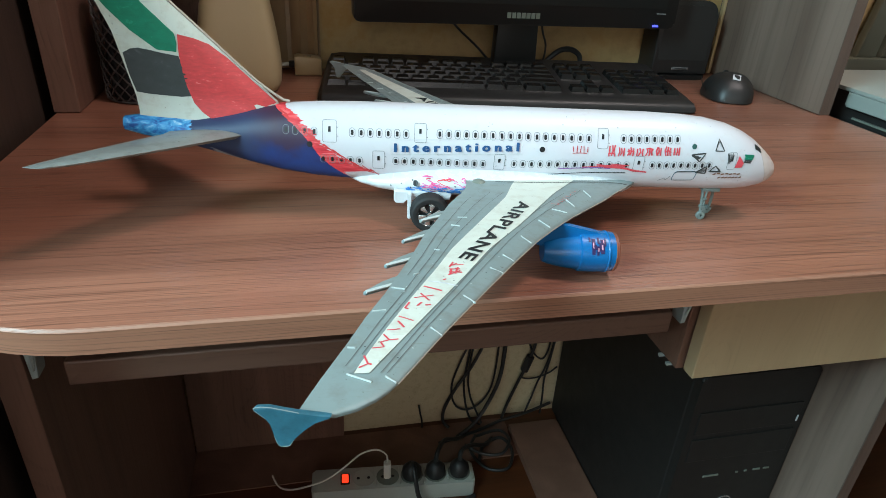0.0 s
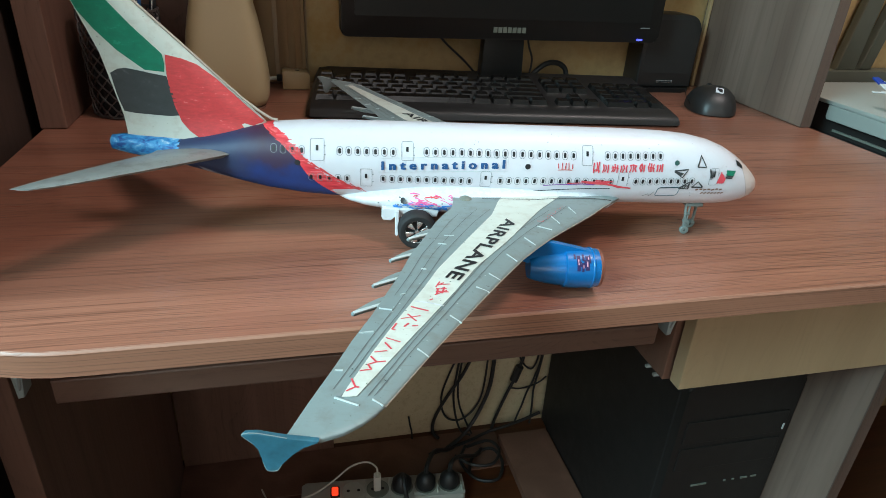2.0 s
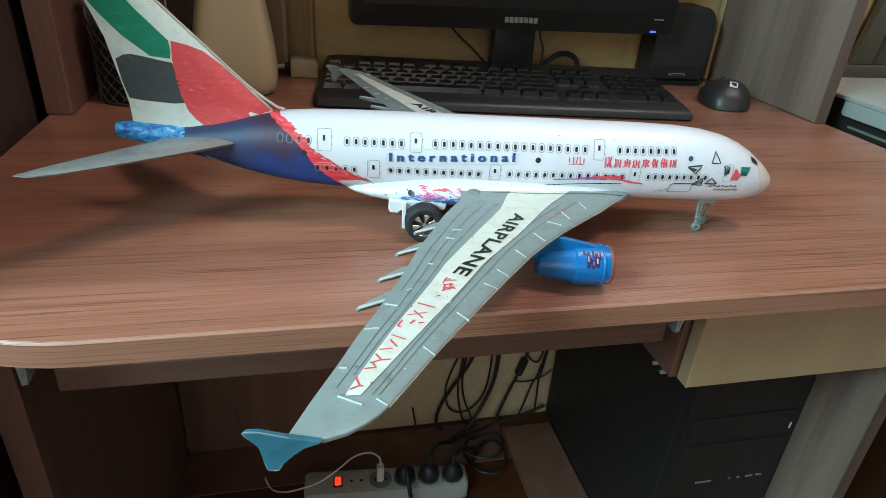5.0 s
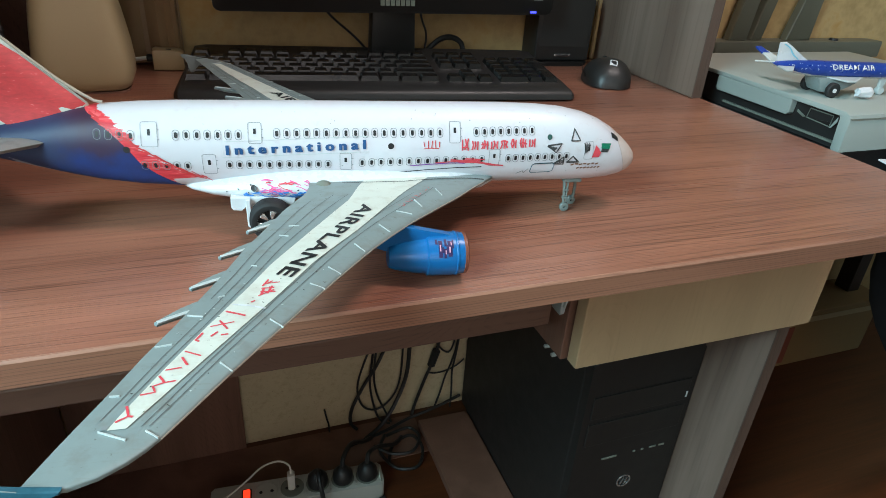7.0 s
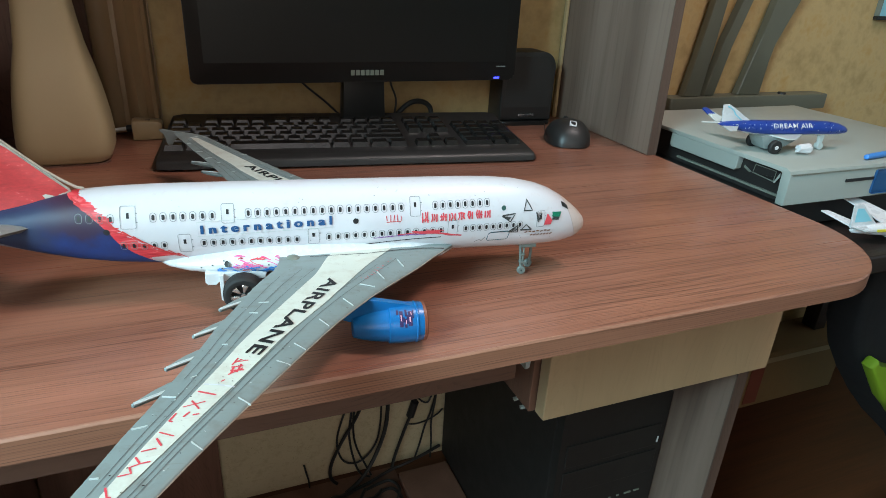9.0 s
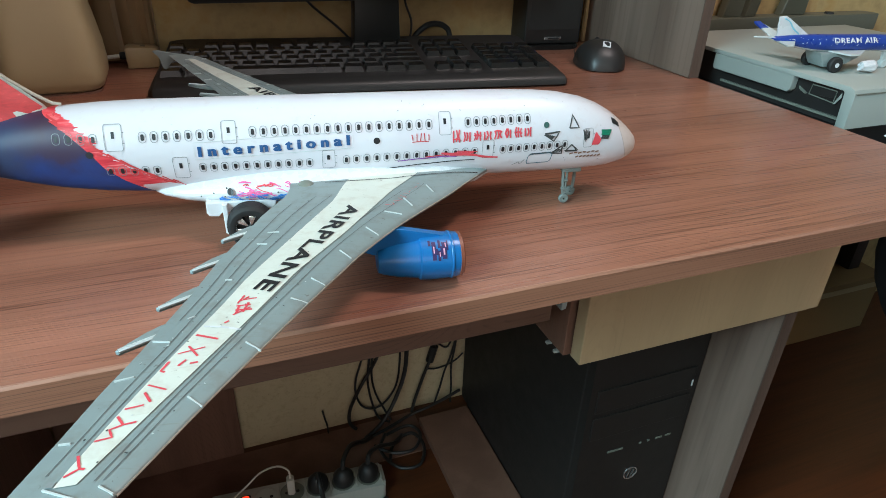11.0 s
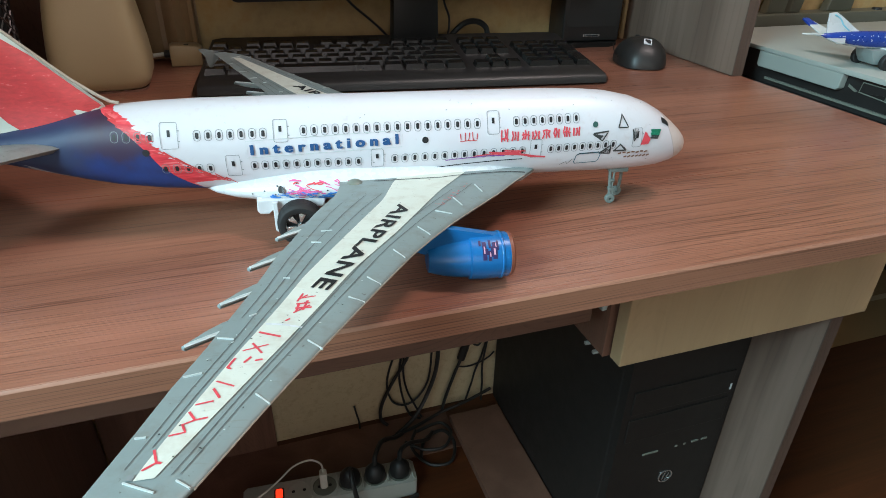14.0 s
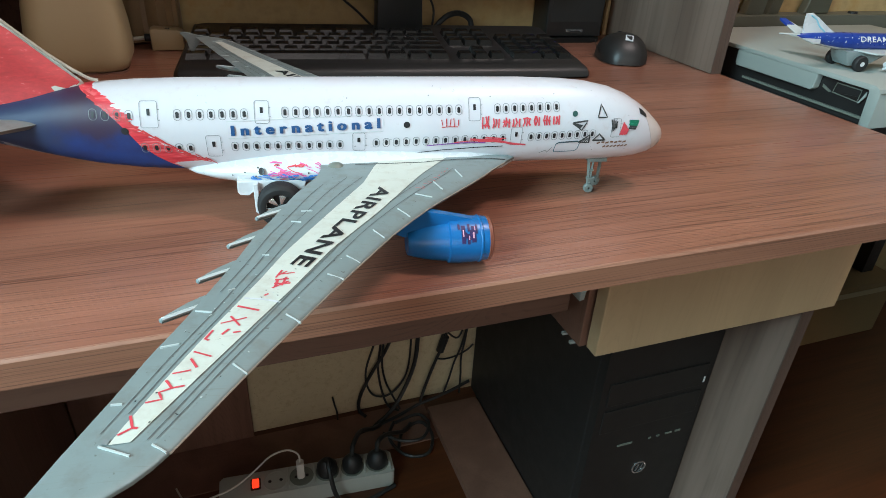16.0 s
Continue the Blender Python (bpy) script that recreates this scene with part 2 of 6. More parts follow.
def livery():
    """Toy fuselage: white plastic, a red felt-pen band, navy tail and blue-scribbled tail cone, by length and height."""
    m = Mat("hand_coloured_white_plastic")
    sep = m.t.nodes.new("ShaderNodeSeparateXYZ")
    m.link(m.coords(), sep.inputs[0])
    s, z = sep.outputs[0], sep.outputs[2]
    up = m.math("DIVIDE", m.math("SUBTRACT", z, 0.02), 0.07)
    ragged = m.math("MULTIPLY", m.math("SUBTRACT", m.noise(1.0, (60, 60, 620), 3.0, 0.65), 0.5), 0.016)
    fine = m.math("MULTIPLY", m.math("SUBTRACT", m.noise(1.0, (90, 90, 90), 2.0), 0.5), 0.002)

    def edge(stops, jitter):
        v = m.ramp(up, [(p, (q, q, q)) for p, q in stops])
        bound = m.math("MULTIPLY_ADD", v, 0.1, -0.36)
        d = m.math("SUBTRACT", m.math("ADD", s, jitter), bound)
        return m.math("LESS_THAN", d, 0.0)

    # stops: height share against share of the last 10 cm of length
    navy = edge(((0.10, 0.76), (0.16, 0.695), (0.30, 0.57), (0.43, 0.475), (0.57, 0.41), (0.73, 0.31), (0.85, 0.195), (0.90, 0.105), (0.95, 0.02)), fine)
    red = edge(((0.245, 0.65), (0.27, 0.87), (0.34, 0.755), (0.43, 0.63), (0.57, 0.5), (0.73, 0.4), (0.86, 0.275), (0.915, 0.165), (0.95, 0.07)), ragged)
    stain = m.noise(14, detail=5.0)
    white = m.mix(m.ramp(stain, ((0.45, (0, 0, 0)), (0.8, (0.6, 0.6, 0.6)))), lin(208, 204, 208), lin(206, 184, 190))
    grime = m.noise(150, detail=4.0, rough=0.7)
    white = m.mix(m.ramp(grime, ((0.58, (0, 0, 0)), (0.8, (0.4, 0.4, 0.4)))), white, lin(190, 168, 164))
    streak = m.noise(1.0, (60, 60, 520), 3.0, 0.6, 0.4)
    redc = m.ramp(streak, ((0.3, lin(196, 40, 54)), (0.55, lin(226, 66, 74)), (0.74, lin(240, 150, 150))))
    blot = m.noise(60, detail=4.0)
    navyc = m.ramp(m.math("MULTIPLY_ADD", m.math("SUBTRACT", blot, 0.5), 0.7, up), ((0.25, lin(24, 58, 122)), (0.45, lin(28, 46, 100)), (0.6, lin(50, 36, 66)), (0.9, lin(58, 34, 52))))
    navyc = m.mix(m.ramp(m.math("SUBTRACT", m.math("MULTIPLY_ADD", blot, 0.03, -0.362), s), ((0.0, (0, 0, 0)), (0.022, (0.85, 0.85, 0.85)))), navyc, lin(36, 54, 88))
    # rubbed pale patch under the tail
    low = m.math("MULTIPLY_ADD", m.math("SUBTRACT", -0.358, s), 0.42, 0.0362)
    bare = m.math("MULTIPLY", m.math("LESS_THAN", m.math("ADD", z, fine), low), m.math("GREATER_THAN", m.math("ADD", s, ragged), -0.394))
    navyc = m.mix(m.math("MULTIPLY", bare, 0.85), navyc, lin(150, 156, 166))
    cone = m.ramp(m.noise(1.0, (110, 200, 230), 4.0, 0.65, 0.5), ((0.36, lin(22, 74, 142)), (0.5, lin(44, 132, 192)), (0.6, lin(86, 160, 206)), (0.7, lin(186, 212, 226))))
    navyc = m.mix(m.math("LESS_THAN", m.math("ADD", s, ragged), -0.408), navyc, cone)
    # tan moulded nose cap behind a slanting seam
    ahead = m.math("SUBTRACT", s, m.math("MULTIPLY_ADD", z, -0.41, 0.0601))
    white = m.mix(m.math("GREATER_THAN", ahead, 0.0), white, m.mix(grime, lin(216, 206, 200), lin(200, 182, 174)))
    white = m.mix(m.math("LESS_THAN", m.math("ABSOLUTE", ahead), 0.0002), white, lin(168, 156, 150))
    m.colour(m.mix(navy, m.mix(red, white, redc), navyc))
    m.rough(m.math("ADD", m.math("MULTIPLY_ADD", stain, 0.15, 0.3), m.math("MULTIPLY", navy, 0.15)))
    m.bump(m.noise(900, detail=2.0), 0.03, 0.0003)
    return m.m


M_LIVERY = livery()
M_GROOVE = plain("dark_groove", (92, 96, 96), 0.6)


def crayon(name, base, pale, stretch):
    m = Mat(name)
    a = m.noise(1.0, stretch, 3.0, 0.6, 0.3)
    m.colour(m.ramp(a, ((0.3, lin(*(int(c * 0.9) for c in base))), (0.64, lin(*base)), (0.86, lin(*pale)))))
    return m.rough(0.42).bump(m.noise(700), 0.05).m


M_FINRED = crayon("red_felt_pen", (214, 66, 68), (240, 176, 172), (150, 30, 420))
M_FINGREEN = crayon("green_felt_pen", (6, 122, 92), (56, 160, 132), (110, 30, 200))
M_FINBLACK = crayon("faded_black_felt_pen", (62, 64, 64), (96, 98, 96), (110, 30, 160))


# ---- building blocks ----
def thing(name, m, label, category, group="", kind=""):
    ob = new(name)
    ob.empty_display_size = 0.05
    ob.matrix_basis = m
    return tagged(ob, label, category, group, kind)


def part(name, bm, material, parent=None, label="", smooth=False):
    me = bpy.data.meshes.new(name)
    bmesh.ops.recalc_face_normals(bm, faces=bm.faces)
    bm.to_mesh(me)
    bm.free()
    for mt in material if isinstance(material, (list, tuple)) else [material]:
        me.materials.append(mt)
    if smooth:
        for p in me.polygons:
            p.use_smooth = True
        me.set_sharp_from_angle(angle=radians(40))
    ob = new(name, me)
    ob.parent = parent
    return tagged(ob, label)


def box(x0, x1, y0, y1, z0, z1, bevel=0.0, seg=2, bm=None, mat=0):
    own = bmesh.new()
    v = [own.verts.new(p) for p in ((x0, y0, z0), (x1, y0, z0), (x1, y1, z0), (x0, y1, z0), (x0, y0, z1), (x1, y0, z1), (x1, y1, z1), (x0, y1, z1))]
    for f in ((0, 3, 2, 1), (4, 5, 6, 7), (0, 1, 5, 4), (1, 2, 6, 5), (2, 3, 7, 6), (3, 0, 4, 7)):
        own.faces.new([v[i] for i in f]).material_index = mat
    if bevel:
        bmesh.ops.bevel(own, geom=own.edges[:], offset=bevel, segments=seg, affect="EDGES", profile=0.5)
    return merge(bm, own)


def merge(bm, own):
    if bm is None:
        return own
    me = bpy.data.meshes.new("tmp")
    own.to_mesh(me)
    own.free()
    bm.from_mesh(me)
    bpy.data.meshes.remove(me)
    return bm


def prism(pts, z0, z1, bevel=0.0, bm=None, axis="z", mat=0, seg=2):
    """A flat outline made solid. axis: the way along which it is thick; pts are the other two coordinates in order."""
    own = bmesh.new()

    def put(p, h):
        return {"z": (p[0], p[1], h), "y": (p[0], h, p[1]), "x": (h, p[0], p[1])}[axis]

    low, high = [own.verts.new(put(p, z0)) for p in pts], [own.verts.new(put(p, z1)) for p in pts]
    n = len(pts)
    for f in (low[::-1], high, *([low[i], low[(i + 1) % n], high[(i + 1) % n], high[i]] for i in range(n))):
        own.faces.new(f).material_index = mat
    if bevel:
        caps = [e for e in own.edges if (e.verts[0] in low) == (e.verts[1] in low)]
        bmesh.ops.bevel(own, geom=caps, offset=bevel, segments=seg, affect="EDGES", profile=0.5)
    return merge(bm, own)


def lathe(profile, seg=32, axis="z", bm=None, centre=(0, 0, 0), mat=0, squash=1.0):
    """Turns (radius, height) pairs round an axis."""
    own = bmesh.new()
    rings = []
    for r, h in profile:
        ring = []
        for i in range(seg):
            a = 2 * math.pi * i / seg
            u, w = r * math.cos(a), r * math.sin(a) * squash
            p = {"z": (u, w, h), "x": (h, u, w), "y": (u, h, w)}[axis]
            ring.append(own.verts.new(Vector(p) + Vector(centre)))
        rings.append(ring)
    for a, b in zip(rings, rings[1:]):
        for i in range(seg):
            own.faces.new((a[i], a[(i + 1) % seg], b[(i + 1) % seg], b[i])).material_index = mat
    bmesh.ops.remove_doubles(own, verts=own.verts, dist=1e-6)
    return merge(bm, own)


def tube(points, r, seg=6, bm=None, mat=0, sub=6):
    """A round cord along a smooth way through the points."""
    own = bmesh.new()
    p = [Vector(q) for q in points]
    way = []
    for i in range(len(p) - 1):
        a, b, c, d = p[max(i - 1, 0)], p[i], p[i + 1], p[min(i + 2, len(p) - 1)]
        for k in range(sub):
            t = k / sub
            way.append(0.5 * ((2 * b) + (c - a) * t + (2 * a - 5 * b + 4 * c - d) * t * t + (3 * b - a - 3 * c + d) * t ** 3))
    way.append(p[-1])
    rings, side = [], None
    for i, q in enumerate(way):
        d = (way[min(i + 1, len(way) - 1)] - way[max(i - 1, 0)]).normalized()
        if side is None:
            side = d.orthogonal().normalized()
        side = (side - d * side.dot(d)).normalized()
        up = d.cross(side)
        rings.append([own.verts.new(q + r * (side * math.cos(2 * math.pi * k / seg) + up * math.sin(2 * math.pi * k / seg))) for k in range(seg)])
    for a, b in zip(rings, rings[1:]):
        for i in range(seg):
            own.faces.new((a[i], a[(i + 1) % seg], b[(i + 1) % seg], b[i])).material_index = mat
    own.faces.new(rings[0][::-1]), own.faces.new(rings[-1])
    return merge(bm, own)


def arc(cx, cy, r, a0, a1, n=8):
    return [(cx + r * math.cos(radians(a0 + (a1 - a0) * i / n)), cy + r * math.sin(radians(a0 + (a1 - a0) * i / n))) for i in range(n + 1)]


def rounded(x0, x1, y0, y1, r, n=6):
    return arc(x1 - r, y1 - r, r, 0, 90, n) + arc(x0 + r, y1 - r, r, 90, 180, n) + arc(x0 + r, y0 + r, r, 180, 270, n) + arc(x1 - r, y0 + r, r, 270, 360, n)


def lettering(words, height, spacing=1.0, bold=0.0):
    """Letters as a flat mesh in the xy plane, from x = 0, made from the built-in font."""
    cu = bpy.data.curves.new("letters", "FONT")
    cu.body, cu.size, cu.space_character, cu.offset, cu.resolution_u = words, height * 1.37, spacing, bold, 3
    ob = new("letters", cu)
    dg = bpy.context.evaluated_depsgraph_get()
    me = bpy.data.meshes.new_from_object(ob.evaluated_get(dg))
    bpy.data.objects.remove(ob)
    bpy.data.curves.remove(cu)
    bm = bmesh.new()
    bm.from_mesh(me)
    bpy.data.meshes.remove(me)
    return bm


def ribbon(pts, w, bm=None, closed=False):
    """A flat stroke of width w along 2D points, in the xy plane."""
    own = bm or bmesh.new()
    p = [Vector(q) for q in pts]
    n = len(p)
    rows = []
    for i in range(n):
        a, b = (p[i - 1], p[(i + 1) % n]) if closed else (p[max(i - 1, 0)], p[min(i + 1, n - 1)])
        d = (b - a).normalized()
        s = Vector((-d.y, d.x)) * w / 2
        rows.append((own.verts.new((*(p[i] + s), 0)), own.verts.new((*(p[i] - s), 0))))
    for i in range(n if closed else n - 1):
        a, b = rows[i], rows[(i + 1) % n]
        own.faces.new((a[0], a[1], b[1], b[0]))
    return own


# ---- the room ----
def structure(name, bm, material, label, category):
    return tagged(part(name, bm, material), label, category, kind="structure")


def wall_with_opening(name, x0, x1, y0, y1, u0, u1, z0, z1, along):
    """A wall with one opening, added for an area light, from u0 to u1, z0 to z1."""
    bm = bmesh.new()
    if along == "x":
        for a, b, c, d in ((x0, u0, 0, 2.6), (u1, x1, 0, 2.6), (u0, u1, 0, z0), (u0, u1, z1, 2.6)):
            box(a, b, y0, y1, c, d, bm=bm)
    else:
        for a, b, c, d in ((y0, u0, 0, 2.6), (u1, y1, 0, 2.6), (u0, u1, 0, z0), (u0, u1, z1, 2.6)):
            box(x0, x1, a, b, c, d, bm=bm)
    return structure(name, bm, M_PAINT, "pale plain unseen wall with an added light opening", "wall")


structure("floor", box(-1.7, 2.9, -2.5, 1.0, -0.1, 0.0), M_FLOOR, "dark reddish-brown wooden floor", "floor")
structure("wall_north", box(-1.7, 2.9, 0.885, 1.0, 0.0, 2.6), M_WALL, "wall with mottled beige wallpaper behind the desk", "wall")
# unseen walls close the room; their openings are added for the area lights
wall_with_opening("wall_west", -1.7, -1.5, -2.3, 0.885, -0.92, 0.0, 0.85, 2.15, "y")
wall_with_opening("wall_south", -1.7, 2.9, -2.5, -2.3, -1.25, 0.15, 0.85, 2.2, "x")
wall_with_opening("wall_east", 2.7, 2.9, -2.3, 0.885, -1.2, 0.0, 0.85, 2.2, "y")
structure("ceiling", box(-1.7, 2.9, -2.5, 1.0, 2.6, 2.7), M_PAINT, "plain white painted ceiling", "ceiling")

structure("wall_plaster", box(-0.36, 0.578, 0.8795, 0.8846, 0.0, 0.72), M_PLASTER, "bare greyish plaster stretch of the wall under the desk", "wall")

# ---- the desk ----
Z = 0.75
desk = thing("computer_desk", pose(0, 0, 0), "walnut laminate computer desk with rounded front corners on the floor", "desk")
front = [(0.593, 0.883), (-0.388, 0.883)]
CORNER = [(0.483 + 0.11 * x, 0.33 + 0.125 * y) for x, y in arc(0, 0, 1, -90, 0, 14)]
front += arc(-0.245, 0.346, 0.141, 180, 270, 14) + CORNER
part("desktop", prism(front, Z - 0.0178, Z, 0.0018, seg=3), M_DESK, desk)
band = bmesh.new()
rim = [(-0.387, 0.86), *arc(-0.245, 0.346, 0.1418, 180, 270, 16), *((x + 0.0006, y - 0.0008) for x, y in CORNER), (0.594, 0.6)]
rows = [(band.verts.new((x, y, Z - 0.0172)), band.verts.new((x, y, Z - 0.0019))) for x, y in rim]
for a, b in zip(rows, rows[1:]):
    band.faces.new((a[0], b[0], b[1], a[1]))
part("edge_banding", band, M_EDGE, desk, "wood-grained edge strip", smooth=True)
# pale strip paints the bevel's highlight onto the worn upper edge
worn_rim = bmesh.new()
rows = [(worn_rim.verts.new((x, y - 0.0002, Z - 0.0018)), worn_rim.verts.new((x, y + 0.0007, Z - 0.0002)), worn_rim.verts.new((x, y + 0.0014, Z + 0.0002))) for x, y in rim[4:-6]]
for a, b in zip(rows, rows[1:]):
    worn_rim.faces.new((a[0], b[0], b[1], a[1]))
    worn_rim.faces.new((a[1], b[1], b[2], a[2]))
part("worn_rim", worn_rim, wood("worn_highlight_laminate", (164, 116, 94), (146, 99, 78), (100, 64, 50), "x", 0.45, 1.0, 0.5), desk, "paler worn upper edge with a painted highlight", smooth=True)
part("left_leg", box(-0.386, -0.361, 0.365, 0.86, 0, Z - 0.0188, 0.001), M_BROWN, desk)
part("right_leg", box(0.579, 0.5965, 0.358, 0.86, 0, Z - 0.0188, 0.001), M_ASH, desk, "grey ash laminate side panel")
part("front_edge_strip", box(0.5785, 0.597, 0.3562, 0.3578, 0, Z - 0.0188), M_ASHEDGE, desk)
part("divider_panel", box(0.266, 0.282, 0.362, 0.86, 0.538, Z - 0.0188, 0.001), M_BROWN, desk)
part("foot_board", box(0.276, 0.3845, 0.4, 0.83, 0.0, 0.016, 0.001), M_BROWN, desk)
# brown panel stands in for the shade on the wall's left part
part("lower_back", box(-0.3605, -0.07, 0.866, 0.8793, 0.0, Z - 0.0188, 0.001), M_BROWN, desk)
# added board: its paler brown brightens the dark floor under the desk
part("rear_board", box(-0.3605, 0.2755, 0.757, 0.8655, 0.0, 0.0026, 0.0004), M_BROWN, desk, "thin brown board added to brighten the floor")
part("hutch_left_panel", box(-0.389, -0.362, 0.64, 0.883, Z + 0.0005, 1.55, 0.001), M_BROWN, desk)
part("hutch_right_panel", box(0.578, 0.5935, 0.607, 0.883, Z + 0.0005, 1.55, 0.001), M_ASH, desk, "grey ash laminate upright")
part("hutch_edge_strip", box(0.5775, 0.594, 0.6052, 0.6066, Z + 0.0005, 1.55), M_ASHEDGE, desk)
part("edge_trim", box(0.571, 0.5765, 0.864, 0.871, Z + 0.0005, 1.2345, 0.001), M_IVORY, desk, "pale vertical trim at the wall")
part("hutch_back", box(-0.3615, -0.092, 0.872, 0.8835, Z + 0.0005, 1.2345, 0.001), M_BROWN, desk)
# unseen shelf, added to shade the wall, the vase and the desk's back
part("hutch_shelf", box(-0.3615, 0.5775, 0.607, 0.883, 1.235, 1.253, 0.001), M_BROWN, desk)
part("keyboard_tray", box(-0.327, 0.24, 0.355, 0.70, 0.594, 0.619, 0.002), M_TRAY, desk)
for x in (-0.3475, 0.253):
    bm = prism([(x - 0.006, 0.73), (x + 0.006, 0.73), (x + 0.0045, 0.64), (x + 0.001, 0.607), (x - 0.004, 0.606), (x - 0.005, 0.64)], 0.352, 0.37, 0.001, axis="y")
    box(x - 0.0055, x + 0.0055, 0.37, 0.68, 0.6215, 0.632, 0.001, bm=bm)
    tube([(x - 0.002, 0.3515, 0.645), (x + 0.001, 0.3505, 0.632), (x - 0.001, 0.3515, 0.616)], 0.0018, 6, bm=bm)
    part("drawer_slide", bm, M_METAL, desk, "white-coated metal slide")
for y in (0.372, 0.388):
    part("metal_strip", box(0.262, 0.2835, y, y + 0.004, 0.5345, 0.5378, 0.0005), M_METAL, desk, "thin bright metal strip")
drawer = part("drawer", box(0.284, 0.576, 0.359, 0.80, 0.56, 0.70), M_BROWN, desk)
part("drawer_front", box(0.271, 0.603, 0.339, 0.357, 0.5415, Z - 0.02, 0.0012), M_BEECH, drawer, "pale beech drawer front")

# ---- the big toy airplane ----
plane = thing("toy_airplane", pose(0.203, 0.317, Z, 0, 0, -8.5),
              "white toy airliner with felt-pen scribbles and navy tail on the desk", "toy airplane")
# length, top, bottom, half width
BODY = ((0.0578, 0.0435, 0.0402, 0.0015), (0.0568, 0.0467, 0.0378, 0.0055), (0.0547, 0.05, 0.035, 0.0088), (0.0505, 0.0546, 0.0317, 0.0126),
        (0.0442, 0.0602, 0.0288, 0.0158), (0.0335, 0.0684, 0.0262, 0.0199), (0.022, 0.0748, 0.025, 0.0224), (0.009, 0.0797, 0.0243, 0.0243),
        (-0.0103, 0.0838, 0.024, 0.0257), (-0.03, 0.0856, 0.024, 0.0262), (-0.06, 0.0865, 0.024, 0.0265), (-0.12, 0.0866, 0.024, 0.0265),
        (-0.18, 0.0866, 0.024, 0.0265), (-0.24, 0.0866, 0.0242, 0.0265), (-0.29, 0.0864, 0.0252, 0.0263), (-0.3166, 0.0855, 0.0272, 0.0256),
        (-0.343, 0.0835, 0.0312, 0.0238), (-0.36, 0.0805, 0.0352, 0.0218), (-0.377, 0.076, 0.0397, 0.0192), (-0.406, 0.0702, 0.0478, 0.0145),
        (-0.43, 0.0705, 0.0525, 0.0108), (-0.4476, 0.0712, 0.0555, 0.0078), (-0.459, 0.0695, 0.0585, 0.0058))


def slim(row):
    s, top, low, w = row
    mid, h = (top + low) / 2, (top - low) / 2 * 0.968
    return s, mid + h, mid - h, w * 0.985


BODY = tuple(slim(row) for row in BODY)


def section(s):
    for a, b in zip(BODY, BODY[1:]):
        if s >= b[0]:
            t = (a[0] - s) / (a[0] - b[0])
            return [p + (q - p) * min(max(t, 0), 1) for p, q in zip(a[1:], b[1:])]
    return BODY[-1][1:]


def skin(s, z, lift=0.0):
    """The point on the near side of the fuselage at length s and height z."""
    top, low, w = section(s)
    mid, h = (top + low) / 2, (top - low) / 2
    z = mid + min(max(z - mid, -0.97 * h), 0.97 * h)
    u = abs(z - mid) / h
    return Vector((s, -(w * (1 - u ** 2.2) ** (1 / 2.2) + lift), z))


def wrap(bm, s0, z0, lift):
    """Lays a flat drawing (x along the body, y up) on the fuselage."""
    for v in bm.verts:
        v.co = skin(s0 + v.co.x, z0 + v.co.y, lift)
    return bm


def fuselage():
    bm, rings, n = bmesh.new(), [], 40
    stations = []
    for a, b in zip(BODY, BODY[1:]):
        k = max(1, int((a[0] - b[0]) / 0.012))
        stations += [a[0] + (b[0] - a[0]) * i / k for i in range(k)]
    stations.append(BODY[-1][0])
    for s in stations:
        top, low, w = section(s)
        mid, h = (top + low) / 2, (top - low) / 2
        ring = []
        for i in range(n):
            a = 2 * math.pi * i / n
            c, d = math.cos(a), math.sin(a)
            ring.append(bm.verts.new((s, w * math.copysign(abs(c) ** (2 / 2.2), c), mid + h * math.copysign(abs(d) ** (2 / 2.2), d))))
        rings.append(ring)
    for a, b in zip(rings, rings[1:]):
        for i in range(n):
            bm.faces.new((a[i], a[(i + 1) % n], b[(i + 1) % n], b[i]))
    bm.faces.new(rings[0]), bm.faces.new(rings[-1])
    return part("fuselage", bm, M_LIVERY, plane, smooth=True)


body = fuselage()

# belly fairing between the wing roots
bm, rings = bmesh.new(), []
FAIRING = ((-0.062, 0.012, 0.036, 0.0245), (-0.075, 0.026, 0.0395, 0.0225), (-0.1, 0.033, 0.043, 0.021), (-0.15, 0.0365, 0.0455, 0.0195), (-0.2, 0.038, 0.0465, 0.0185),
           (-0.22, 0.0368, 0.0458, 0.0185), (-0.235, 0.0348, 0.0445, 0.0185), (-0.255, 0.0305, 0.0415, 0.0193), (-0.27, 0.0258, 0.0385, 0.0212), (-0.283, 0.019, 0.035, 0.0242), (-0.293, 0.008, 0.0305, 0.0272))
for s, w, top, low in FAIRING:
    mid, h = (top + low) / 2, (top - low) / 2
    rings.append([bm.verts.new((s, w * math.cos(a), mid + h * math.sin(a))) for a in (2 * math.pi * i / 28 for i in range(28))])
for a, b in zip(rings, rings[1:]):
    for i in range(28):
        bm.faces.new((a[i], a[(i + 1) % 28], b[(i + 1) % 28], b[i]))
bm.faces.new(rings[0]), bm.faces.new(rings[-1])
part("belly_fairing", bm, M_WHITE, plane, smooth=True)

